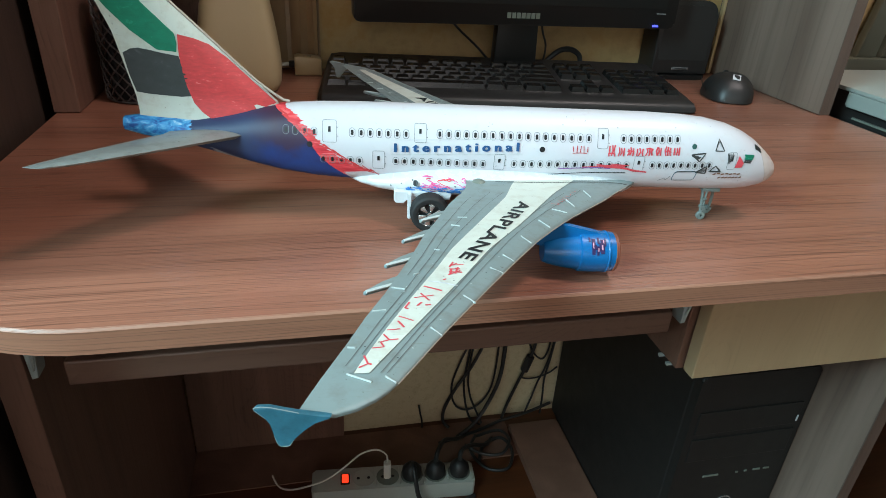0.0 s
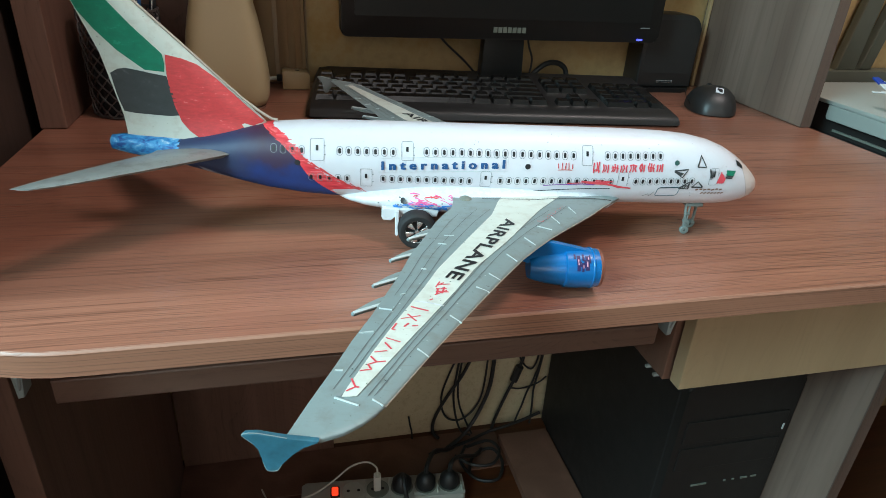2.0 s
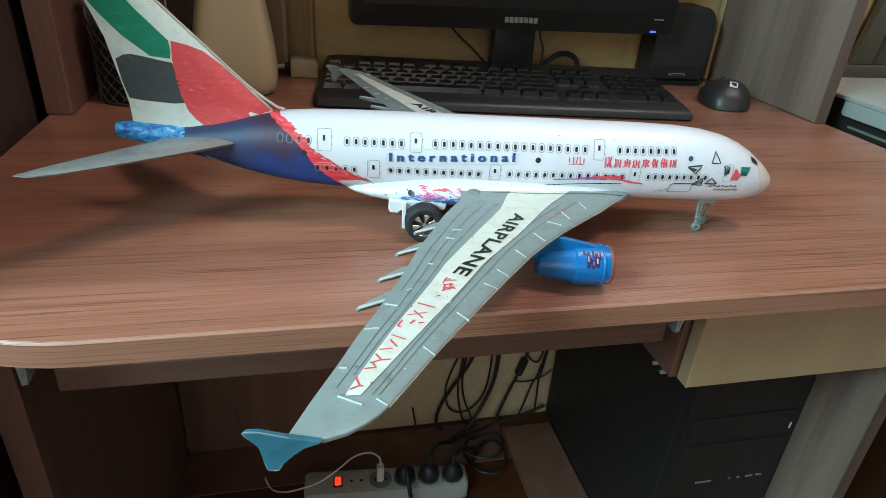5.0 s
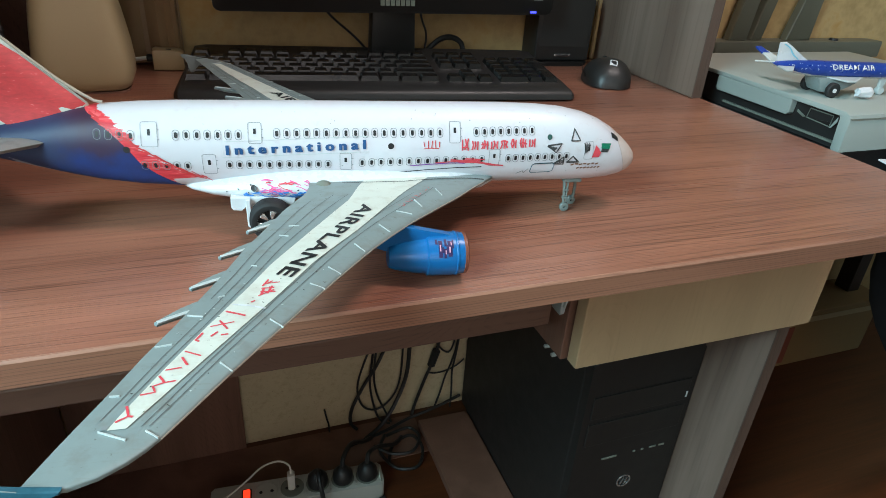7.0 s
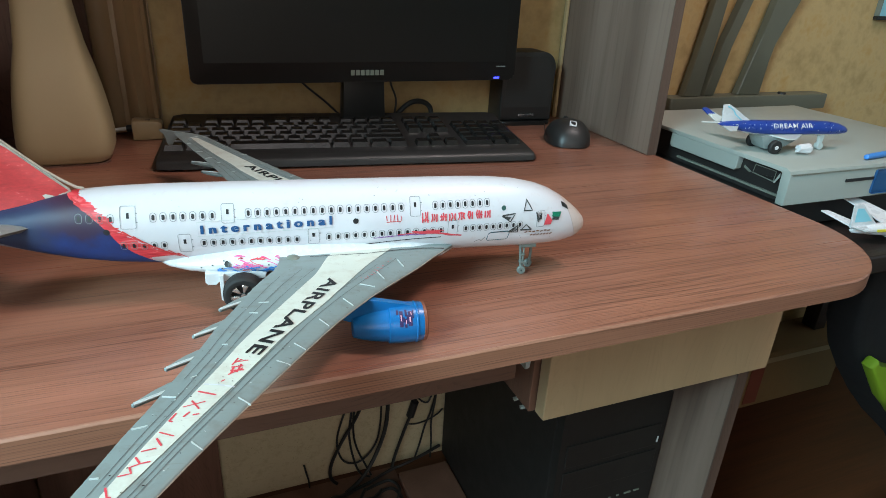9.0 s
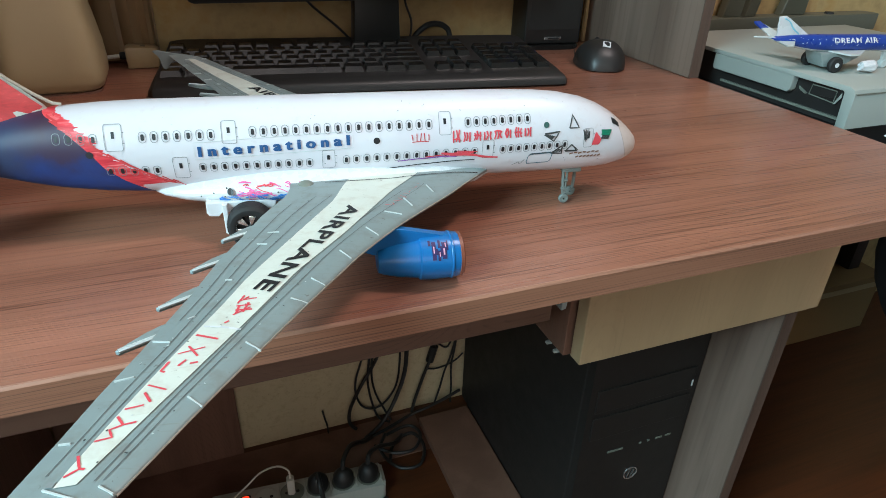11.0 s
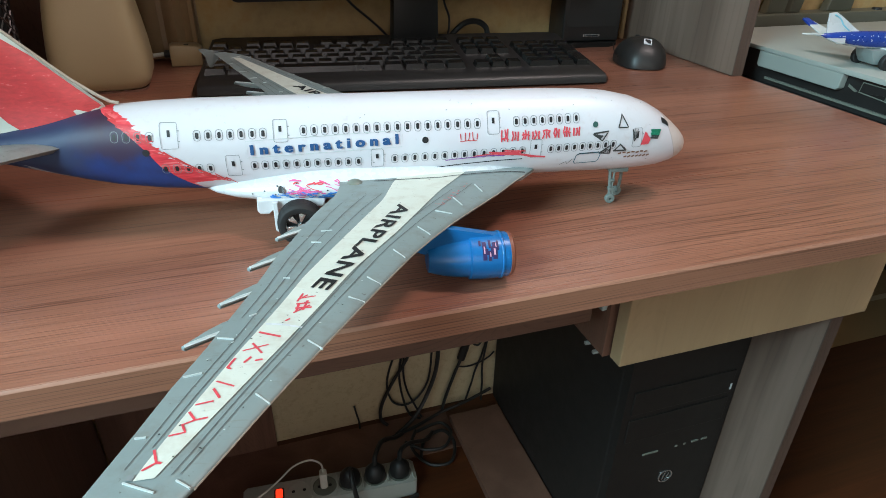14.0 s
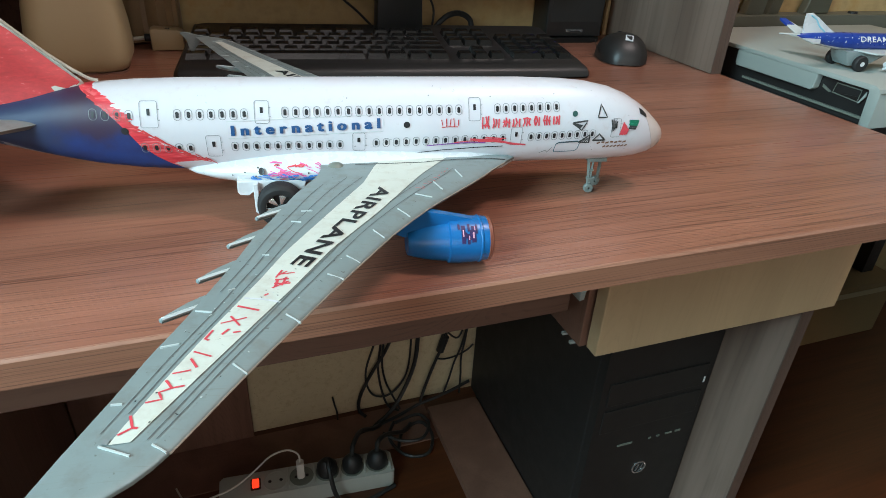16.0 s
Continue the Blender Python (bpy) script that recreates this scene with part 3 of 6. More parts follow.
# wing: lateral distance against leading and trailing edge
LEAD = ((0, -0.046), (0.0228, -0.0685), (0.0425, -0.087), (0.0598, -0.101), (0.0805, -0.1205), (0.101, -0.1395), (0.1201, -0.155), (0.1389, -0.169), (0.1695, -0.1885),
        (0.1929, -0.203), (0.2185, -0.2185), (0.2435, -0.2335), (0.267, -0.2465), (0.2828, -0.2555), (0.29, -0.262), (0.2955, -0.269), (0.299, -0.277))
TRAIL = ((0, -0.203), (0.045, -0.203), (0.0575, -0.2062), (0.0701, -0.2125), (0.085, -0.2192), (0.1173, -0.2305), (0.1367, -0.238), (0.1672, -0.2465), (0.191, -0.2545),
         (0.2097, -0.2605), (0.2323, -0.269), (0.2541, -0.276), (0.2786, -0.2845), (0.299, -0.291))


def along(table, u):
    for a, b in zip(table, table[1:]):
        if u <= b[0]:
            return a[1] + (b[1] - a[1]) * (u - a[0]) / (b[0] - a[0])
    return table[-1][1]


def wing_top(lat, c):
    """Height of the upper face at a lateral distance and share c of the chord from the leading edge."""
    thick = 0.0085 - 0.019 * lat
    return 0.0372 + 0.043 * lat - thick * 0.5 * (1 - math.sqrt(max(0.0, 1 - (2 * min(c, 0.35) / 0.7 - 1) ** 2))) - 0.001 * max(0, c - 0.35)


def wing_at(lat, s, lift=0.0):
    le, te = along(LEAD, lat), along(TRAIL, lat)
    return Vector((s, -lat, wing_top(lat, (le - s) / (le - te)) + lift))


def make_wing(side):
    bm, rows = bmesh.new(), []
    lats = [0, 0.012, 0.0228, 0.035, 0.0425, 0.05, 0.0575, 0.0701, 0.085, 0.101, 0.1173, 0.1367, 0.153, 0.1695, 0.191, 0.2097, 0.2323, 0.2541, 0.27, 0.2786, 0.285, 0.29, 0.2955, 0.299]
    shares = (0, 0.01, 0.03, 0.07, 0.14, 0.25, 0.35, 0.5, 0.65, 0.8, 0.93, 1.0)
    for lat in lats:
        le, te = along(LEAD, lat), along(TRAIL, lat)
        thick = 0.0085 - 0.019 * lat
        up = [bm.verts.new((le + (te - le) * c, -lat * side, wing_top(lat, c))) for c in shares]
        dn = [bm.verts.new((le + (te - le) * c, -lat * side, wing_top(lat, c) - 0.0006 - thick * math.sin(math.pi * min(1, c * 0.9 + 0.1)) ** 0.8 * 0.8)) for c in shares[1:-1]]
        rows.append(up + dn[::-1])
    n = len(rows[0])
    for a, b in zip(rows, rows[1:]):
        for i in range(n):
            bm.faces.new((a[i], a[(i + 1) % n], b[(i + 1) % n], b[i]))
    bm.faces.new(rows[0]), bm.faces.new(rows[-1])
    wing = part("wing", bm, M_GREY, plane, "grey plastic wing", smooth=True)

    def flat(bm, name, material, label="", lift=0.0004):
        # a drawing in (length, lateral) laid on the upper face
        for v in bm.verts:
            p = wing_at(min(v.co.y, 0.297), v.co.x, lift)
            v.co = (p.x, p.y * side, p.z)
        return part(name, bm, material, wing, label)

    # ivory decal that widens towards the root
    left = ((0.03, -0.163), (0.0424, -0.1686), (0.07, -0.1776), (0.1106, -0.1988), (0.1577, -0.2231), (0.1814, -0.2327), (0.2171, -0.2486), (0.2441, -0.2598), (0.2745, -0.2715))
    right = ((0.03, -0.118), (0.0604, -0.1406), (0.086, -0.156), (0.116, -0.1738), (0.1564, -0.2005), (0.1904, -0.2183), (0.2277, -0.239), (0.2511, -0.252), (0.2775, -0.2665))
    bm, rows = bmesh.new(), []
    for i in range(37):
        u = 0.03 + (0.2755 - 0.03) * i / 36
        a, b = along(left, u), along(right, u)
        rows.append([bm.verts.new((a + (b - a) * k / 5, u, 0)) for k in range(6)])
    for a, b in zip(rows, rows[1:]):
        for k in range(5):
            bm.faces.new((a[k], a[k + 1], b[k + 1], b[k]))
    flat(bm, "decal", M_DECAL, "ivory paper decal strip")

    # printed word, tops towards the leading edge
    bm = lettering("AIRPLANE", 0.0088, 1.08, 0.0003)
    wide = max(v.co.x for v in bm.verts)
    a, b = ((-0.1691, 0.0799), (-0.2202, 0.1704)) if side > 0 else ((-0.2202, 0.1704), (-0.1691, 0.0799))
    d = Vector((b[0] - a[0], b[1] - a[1])).normalized()
    up = Vector((d.y, -d.x)) * side
    k = (Vector(b) - Vector(a)).length / wide
    for v in bm.verts:
        q = Vector(a) + d * v.co.x * k + up * v.co.y
        v.co = (q.x, q.y, 0)
    flat(bm, "lettering", M_INK, "black printed capital letters", 0.0008)

    # engraved panel lines
    for lead, share, u0, u1 in ((1, 0.22, 0.05, 0.275), (1, 0.3, 0.06, 0.275), (0, 0.19, 0.06, 0.27), (0, 0.28, 0.06, 0.262), (0, 0.1, 0.07, 0.19)):
        pts = []
        for i in range(25):
            u = u0 + (u1 - u0) * i / 24
            le, te = along(LEAD, u), along(TRAIL, u)
            c = share if lead else 1 - share
            pts.append((le + (te - le) * c, u))
        flat(ribbon(pts, 0.00034), "panel_groove", M_GROOVE, "dark panel groove", 0.00022)

    # thin tan line along the leading edge
    pts = [(along(LEAD, u) + 0.0001, -u * side, wing_top(u, 0) - 0.0003) for u in (0.03 + 0.25 * i / 30 for i in range(31))]
    part("leading_edge", tube(pts, 0.0004, 5, sub=1), M_FINEDGE, wing, "thin tan line along the leading edge", smooth=True)

    # small raised brackets over slats and flaps
    def bracket(s0, u0, s1, u1):
        bm = bmesh.new()
        d = Vector((s1 - s0, u1 - u0)).normalized()
        e = Vector((-d.y, d.x)) * 0.00028
        for q in (Vector((s0, u0)), Vector((s1, u1))):
            for step in (-1, 1):
                r = q + e * step
                p = wing_at(r.y, r.x)
                for h in (-0.0003, 0.0006):
                    bm.verts.new((p.x, p.y * side, p.z + h))
        bmesh.ops.convex_hull(bm, input=bm.verts)
        part("bracket", bm, M_GREYL, wing, "pale raised bracket")

    for ends in ((-0.1165, 0.0528, -0.1139, 0.0635), (-0.1347, 0.0727, -0.1311, 0.0833), (-0.1492, 0.0911, -0.1395, 0.0947), (-0.1623, 0.1112, -0.1565, 0.1195), (-0.1787, 0.1369, -0.1735, 0.144),
                 (-0.194, 0.1635, -0.188, 0.1685), (-0.2036, 0.1801, -0.1965, 0.1828), (-0.2212, 0.211, -0.2155, 0.2155), (-0.239, 0.241, -0.234, 0.2455), (-0.2589, 0.2773, -0.2545, 0.2803)):
        bracket(*ends)
    for ends in ((-0.2153, 0.109, -0.2092, 0.1091), (-0.2204, 0.1219, -0.2152, 0.1232), (-0.2332, 0.1582, -0.2301, 0.1587), (-0.2457, 0.1894, -0.2429, 0.188), (-0.257, 0.2035, -0.2504, 0.2053),
                 (-0.266, 0.227, -0.2595, 0.2258), (-0.2755, 0.2568, -0.272, 0.257), (-0.2743, 0.2756, -0.2643, 0.2812)):
        bracket(*ends)

    # flap track fairings under the trailing edge
    for u in (0.098, 0.13, 0.1628, 0.193):
        te = along(TRAIL, u)
        z = wing_top(u, 1)
        outline = [(0.012, -0.0022 * side), (-0.0185, -0.0022 * side), (-0.0192, -0.0008 * side), (-0.006, 0.003 * side), (0.0, 0.0044 * side), (0.012, 0.0044 * side)]
        seat = Matrix.Translation((te, -u * side, z)) @ Matrix.Rotation(radians(30 * side), 4, "Z")
        blade = part("flap_fairing", prism(outline[::side], -0.0042, -0.0018, 0.0005), M_GREY, wing, "grey pointed fairing", smooth=True)
        part("fairing_ridge", tube([(0.002, -0.0019 * side, -0.0022), (-0.009, -0.0019 * side, -0.002), (-0.0182, -0.0017 * side, -0.0022)], 0.001, 6, sub=2), M_GREYL, blade, "pale upper edge", smooth=True)
        blade.matrix_basis = seat

    # fence at the tip, reaching above and below
    y = -0.2995 * side
    outline = [(-0.278, 0.0498), (-0.2895, 0.0512), (-0.3, 0.054), (-0.3045, 0.0538), (-0.3055, 0.0528), (-0.3015, 0.0487), (-0.2996, 0.0465), (-0.2988, 0.04), (-0.2979, 0.0362), (-0.2968, 0.0352), (-0.2938, 0.0354), (-0.2921, 0.0385), (-0.2883, 0.0435), (-0.2842, 0.047), (-0.2785, 0.0484)]
    bm = prism(outline, y - 0.0012, y + 0.0012, 0.0005, axis="y")
    part("winglet", bm, M_TEAL if side > 0 else M_GREY, wing, "winglet coloured with teal marker" if side > 0 else "grey winglet")
    edge = outline[1:12]
    part("winglet_rim", tube([(a, y - 0.0009 * side, b) for a, b in edge], 0.00022, 5, sub=2), M_GREY, wing, "pale worn rim", smooth=True)
    return wing


near_wing, far_wing = make_wing(1), make_wing(-1)
# the far wing sits a little askew in its slot
far_wing.matrix_basis = Matrix.Translation((-0.12, 0, 0.005)) @ Matrix.Rotation(radians(5.7), 4, "Z") @ Matrix.Translation((0.12, 0, 0))

# tail fin with felt-pen fields
bm = bmesh.new()
rows = []
for z, le, te, w in ((0.0665, -0.352, -0.447, 0.0075), (0.074, -0.3405, -0.4468, 0.006), (0.0846, -0.3453, -0.4475, 0.0042), (0.1, -0.3614, -0.4507, 0.0036), (0.13, -0.3927, -0.457, 0.003), (0.1659, -0.4302, -0.4706, 0.0024), (0.19, -0.4555, -0.479, 0.0019), (0.197, -0.466, -0.481, 0.0012)):
    ring = []
    for c in (0, 0.04, 0.15, 0.4, 0.75, 1.0):
        y = w * min(1.0, (c / 0.15) ** 0.5) * (1 - 0.75 * max(0, c - 0.4) / 0.6)
        ring.append((le + (te - le) * c, y))
    rows.append([bm.verts.new((s, -y, z)) for s, y in ring] + [bm.verts.new((s, y, z)) for s, y in ring[-1:0:-1]])
n = len(rows[0])
for a, b in zip(rows, rows[1:]):
    for i in range(n):
        bm.faces.new((a[i], a[(i + 1) % n], b[(i + 1) % n], b[i]))
bm.faces.new(rows[0]), bm.faces.new(rows[-1])
fin = part("tail_fin", bm, M_DECAL, plane, "ivory tail fin with coloured fields", smooth=True)


part("fin_edge", tube([(-0.336, 0, 0.0846), (-0.3395, 0, 0.0853), (-0.3428, 0, 0.0868), (-0.3607, 0, 0.1), (-0.392, 0, 0.13), (-0.4295, 0, 0.1659), (-0.4548, 0, 0.19), (-0.4655, 0, 0.197)], 0.0011, 6, sub=2), M_FINEDGE, fin, "tan line along the front edge", smooth=True)


def fin_side(s, z):
    table = ((0.0665, -0.352, -0.447, 0.0075), (0.0846, -0.3453, -0.4475, 0.0042), (0.13, -0.3927, -0.457, 0.003), (0.1659, -0.4302, -0.4706, 0.0024), (0.197, -0.466, -0.481, 0.0012))
    for a, b in zip(table, table[1:]):
        if z <= b[0]:
            t = max(0.0, (z - a[0]) / (b[0] - a[0]))
            le, te, w = (p + (q - p) * t for p, q in zip(a[1:], b[1:]))
            break
    c = min(max((le - s) / (le - te), 0.0), 1.0)
    return w * min(1.0, (max(c, 0.02) / 0.15) ** 0.5) * (1 - 0.75 * max(0, c - 0.4) / 0.6)


def fin_field(name, outline, material, label):
    bm = bmesh.new()
    c = Vector((sum(p[0] for p in outline) / len(outline), sum(p[1] for p in outline) / len(outline)))
    prev, n = None, len(outline)
    for k in (1.0, 0.8, 0.6, 0.4, 0.2):
        ring = []
        for i in range(n * 3):
            a, b = Vector(outline[i // 3]), Vector(outline[(i // 3 + 1) % n])
            p = c + (a + (b - a) * (i % 3) / 3 - c) * k
            ring.append(bm.verts.new((p.x, -fin_side(p.x, p.y) - 0.0005, p.y)))
        if prev:
            for i in range(n * 3):
                bm.faces.new((prev[i], prev[(i + 1) % (n * 3)], ring[(i + 1) % (n * 3)], ring[i]))
        prev = ring
    bm.faces.new(prev)
    part(name, bm, material, fin, label, smooth=True)


fin_field("green_field", ((-0.4625, 0.19), (-0.4535, 0.1755), (-0.446, 0.1655), (-0.432, 0.1495), (-0.4133, 0.1307), (-0.4125, 0.124), (-0.4134, 0.118), (-0.4271, 0.119), (-0.4443, 0.1318), (-0.4575, 0.1455), (-0.4665, 0.1572), (-0.4735, 0.174), (-0.478, 0.19)), M_FINGREEN, "green felt-pen stripe")
fin_field("red_field", ((-0.4113, 0.1304), (-0.4, 0.128), (-0.3904, 0.1242), (-0.3785, 0.115), (-0.3678, 0.1048), (-0.3575, 0.0948), (-0.3458, 0.084), (-0.3515, 0.0796), (-0.375, 0.0752), (-0.3931, 0.0706), (-0.4, 0.0755), (-0.4055, 0.082), (-0.409, 0.0925), (-0.411, 0.103), (-0.412, 0.1165)), M_FINRED, "red felt-pen leaf shape")
fin_field("black_field", ((-0.4517, 0.1157), (-0.446, 0.1188), (-0.4404, 0.1197), (-0.432, 0.1185), (-0.4231, 0.1168), (-0.4122, 0.1152), (-0.4105, 0.106), (-0.4072, 0.0975), (-0.4032, 0.087), (-0.414, 0.0858), (-0.4275, 0.0864), (-0.438, 0.087), (-0.4464, 0.0882), (-0.4495, 0.1)), M_FINBLACK, "faded black felt-pen field")

# tailplanes
for side in (1, -1):
    bm, rows = bmesh.new(), []
    for lat, le, te, z, w in ((0.006, -0.366, -0.4225, 0.0615, 0.0034), (0.02, -0.37, -0.4255, 0.0622, 0.0032), (0.05, -0.401, -0.447, 0.0637, 0.0024), (0.085, -0.439, -0.4695, 0.0655, 0.0017), (0.1, -0.457, -0.4775, 0.0663, 0.0013), (0.105, -0.468, -0.48, 0.0665, 0.0008)):
        up = [(le + (te - le) * c, z + w * math.sin(math.pi * (0.08 + 0.9 * c ** 0.7))) for c in (0, 0.08, 0.25, 0.5, 0.8, 1.0)]
        dn = [(s, 2 * z - h) for s, h in up[1:-1]]
        rows.append([bm.verts.new((s, -lat * side, h)) for s, h in up + dn[::-1]])
    n = len(rows[0])
    for a, b in zip(rows, rows[1:]):
        for i in range(n):
            bm.faces.new((a[i], a[(i + 1) % n], b[(i + 1) % n], b[i]))
    bm.faces.new(rows[0]), bm.faces.new(rows[-1])
    part("tailplane", bm, M_TAIL, plane, "grey plastic tailplane", smooth=True)

# engines
for side in (1, -1):
    y = -0.1055 * side
    zc = 0.0168
    prof = [(0.0, -0.1085), (0.0118, -0.1085), (0.0132, -0.1075), (0.0137, -0.111), (0.0141, -0.117), (0.0141, -0.125), (0.0138, -0.1315), (0.0125, -0.1322), (0.012, -0.137), (0.0108, -0.145), (0.0091, -0.152), (0.0078, -0.1558), (0.0066, -0.1562), (0.0, -0.154)]
    engine = part("engine", lathe(prof, 36, "x", centre=(0, y, zc)), M_BLUE, plane, "bright blue plastic engine", smooth=True)
    part("intake_ring", lathe([(0.0112, -0.1062), (0.0124, -0.1055), (0.0134, -0.1063), (0.0137, -0.108), (0.0133, -0.1083), (0.0114, -0.108), (0.0112, -0.1062)], 36, "x", centre=(0, y, zc)), M_BRONZE, engine, "copper-coloured intake ring", smooth=True)
    part("intake", lathe([(0.0, -0.1078), (0.0112, -0.1078), (0.0112, -0.1084), (0, -0.1084)], 24, "x", centre=(0, y, zc)), M_INK, engine)
    part("band", lathe([(0.0138, -0.112), (0.0143, -0.1124), (0.0144, -0.1133), (0.014, -0.1138)], 36, "x", centre=(0, y, zc)), M_BLUE, engine)
    bm = prism([(-0.114, 0.0298), (-0.12, 0.0318), (-0.135, 0.0352), (-0.152, 0.0392), (-0.186, 0.0395), (-0.18, 0.034), (-0.17, 0.0262), (-0.158, 0.021), (-0.13, 0.024)], y - 0.0024, y + 0.0024, 0.0008, axis="y")
    part("pylon", bm, M_BLUE, engine)
    if side > 0:
        bm = bmesh.new()
        for u0, u1, a0, a1 in ((-0.1275, -0.1262, 52, 66), (-0.1255, -0.1232, 18, 62), (-0.1232, -0.1222, 30, 44), (-0.1222, -0.1206, 16, 40), (-0.1218, -0.1204, 46, 66), (-0.1206, -0.1196, 26, 50), (-0.1196, -0.117, 20, 60), (-0.1168, -0.116, 40, 64)):
            rws = []
            for k in range(6):
                a = radians(a0 + (a1 - a0) * k / 5)
                rws.append([bm.verts.new((u, y - 0.0144 * math.cos(a), zc + 0.0144 * math.sin(a))) for u in (u0, u1)])
            for p, q in zip(rws, rws[1:]):
                bm.faces.new((p[0], p[1], q[1], q[0]))
        sticker = part("sticker", bm, plain("dark_blue_red_print", (44, 30, 78), 0.5, vary=0.7, scale=500), engine, "dark blotchy sticker")
        bm = bmesh.new()
        for u0, u1, a0, a1 in ((-0.1248, -0.1241, 34, 50), (-0.1214, -0.1208, 26, 36), (-0.119, -0.118, 30, 44), (-0.1178, -0.1172, 48, 58)):
            q = [(u, radians(a)) for u, a in ((u0, a0), (u1, a0), (u1, a1), (u0, a1))]
            bm.faces.new([bm.verts.new((u, y - 0.01465 * math.cos(a), zc + 0.01465 * math.sin(a))) for u, a in q])
        part("sticker_mark", bm, plain("pale_pink_print", (206, 150, 170), 0.4), sticker, "pale pink marks")

# main gear: two large toy wheels under a white housing
for side in (1, -1):
    yo = -0.049 * side
    c = (-0.2295, yo, 0.0147)
    d = side
    tyre = [(0.0092, 0.0), (0.0104, -0.0006), (0.0128, -0.0004), (0.0142, 0.001), (0.01467, 0.003), (0.01467, 0.0095), (0.0142, 0.0115), (0.012, 0.0125), (0.0092, 0.0125)]
    wheel = part("wheel", lathe([(r, h * d) for r, h in tyre], 40, "y", centre=c), M_RUBBER, plane, "black tyre on a chrome spoked rim", smooth=True)
    for h in (0.0045, 0.0065, 0.0085):
        part("tread_groove", lathe([(0.0147, (h - 0.0003) * d), (0.01485, h * d), (0.0147, (h + 0.0003) * d)], 40, "y", centre=c), M_INK, wheel)
    rim = lathe([(0.0094, 0.0004 * d), (0.0091, 0.0002 * d), (0.0086, 0.0008 * d), (0.0085, 0.003 * d), (0.0088, 0.006 * d)], 32, "y", centre=c)
    lathe([(0.0, 0.0001 * d), (0.0017, 0.0002 * d), (0.0021, 0.0012 * d), (0.0021, 0.004 * d), (0, 0.004 * d)], 16, "y", bm=rim, centre=c)
    for k in range(6):
        a = 2 * math.pi * k / 6 + 0.3
        blade = [(0.0026, -0.22), (0.0084, -0.27), (0.0087, 0.0), (0.0084, 0.27), (0.0026, 0.22)]
        prism([(c[0] + r * math.cos(a + o), c[2] + r * math.sin(a + o)) for r, o in blade], *sorted((yo + 0.0006 * d, yo + 0.0022 * d)), 0.0003, bm=rim, axis="y")
    part("rim", rim, M_CHROME, wheel, "chrome rim with broad spokes", smooth=True)
    part("hub_well", lathe([(0, 0.0035 * d), (0.0088, 0.0035 * d), (0.0088, 0.009 * d), (0, 0.009 * d)], 24, "y", centre=c), M_INK, wheel)
    y0, y1 = sorted((-0.022 * side, -0.035 * side))
    part("gear_housing", prism([(-0.212, 0.028), (-0.2565, 0.028), (-0.2568, 0.0205), (-0.2552, 0.0182), (-0.2495, 0.0178), (-0.2475, 0.0215), (-0.214, 0.0215)], y0, y1, 0.0008, axis="y"), M_WHITE, plane)
    y0, y1 = sorted((-0.035 * side, -0.0385 * side))
    part("gear_leg", prism([(-0.2432, 0.0275), (-0.2464, 0.0275), (-0.2462, 0.0075), (-0.2448, 0.006), (-0.2434, 0.0075)], y0, y1, 0.0005, axis="y"), M_WHITE, plane)
part("axle", lathe([(0, -0.045), (0.002, -0.045), (0.002, 0.045), (0, 0.045)], 10, "y", centre=(-0.2295, 0, 0.0147)), M_CHROME, plane)

# nose gear
M_DULL = plain("dull_grey_plastic", (106, 114, 110), 0.45)
gear = bmesh.new()
for x, dx, y, r in ((-0.0024, 0.0018, -0.0118, 0.0012), (0.0016, -0.0012, -0.0118, 0.0009)):
    tube([(x, y + 0.001, 0.0275), (x + dx * 0.6, y, 0.016), (x + dx, y - 0.0005, 0.0055)], r, 6, gear, sub=2)
box(-0.0024, 0.0022, -0.0138, -0.0102, 0.0105, 0.0128, 0.0004, bm=gear)
box(-0.0026, 0.0018, -0.0136, -0.0104, 0.0178, 0.0194, 0.0004, bm=gear)
tube([(0.0105, -0.0035, 0.0275), (0.0112, -0.003, 0.017), (0.0108, -0.003, 0.0068)], 0.0013, 6, gear, sub=2)
box(0.0092, 0.0126, -0.005, -0.001, 0.0052, 0.0078, 0.0005, bm=gear)
box(-0.0032, 0.0118, -0.0125, -0.003, 0.0248, 0.028, 0.0006, bm=gear)
strut = part("nose_strut", gear, M_DULL, plane, "dull grey forked strut", smooth=True)
for x, y in ((0.0, -0.0142), (0.0108, -0.0012)):
    bm = lathe([(0.0009, 0.0), (0.0032, 0.0), (0.0038, 0.0006), (0.0038, 0.0026), (0.0032, 0.0032), (0.0009, 0.0032), (0.0009, 0.0)], 20, "y", centre=(x, y, 0.0039))
    part("nose_wheel", bm, M_DULL, strut, smooth=True)


# windows, doors and drawings on the near side
def wframe():
    bm = ribbon([(0.0021 * x, 0.0031 * y) for x, y in ((1, 0.45), (0.86, 0.75), (0.5, 0.95), (0, 1), (-0.5, 0.95), (-0.86, 0.75), (-1, 0.45), (-1, -0.45), (-0.86, -0.75), (-0.5, -0.95), (0, -1), (0.5, -0.95), (0.86, -0.75), (1, -0.45))], 0.00034, closed=True)
    v = [bm.verts.new((x, y, 0)) for x, y in ((-0.0005, -0.0018), (0.0005, -0.0018), (0.001, -0.0012), (0.001, 0.0012), (0.0005, 0.0018), (-0.0005, 0.0018), (-0.001, 0.0012), (-0.001, -0.0012))]
    bm.faces.new(v).material_index = 1
    return bm


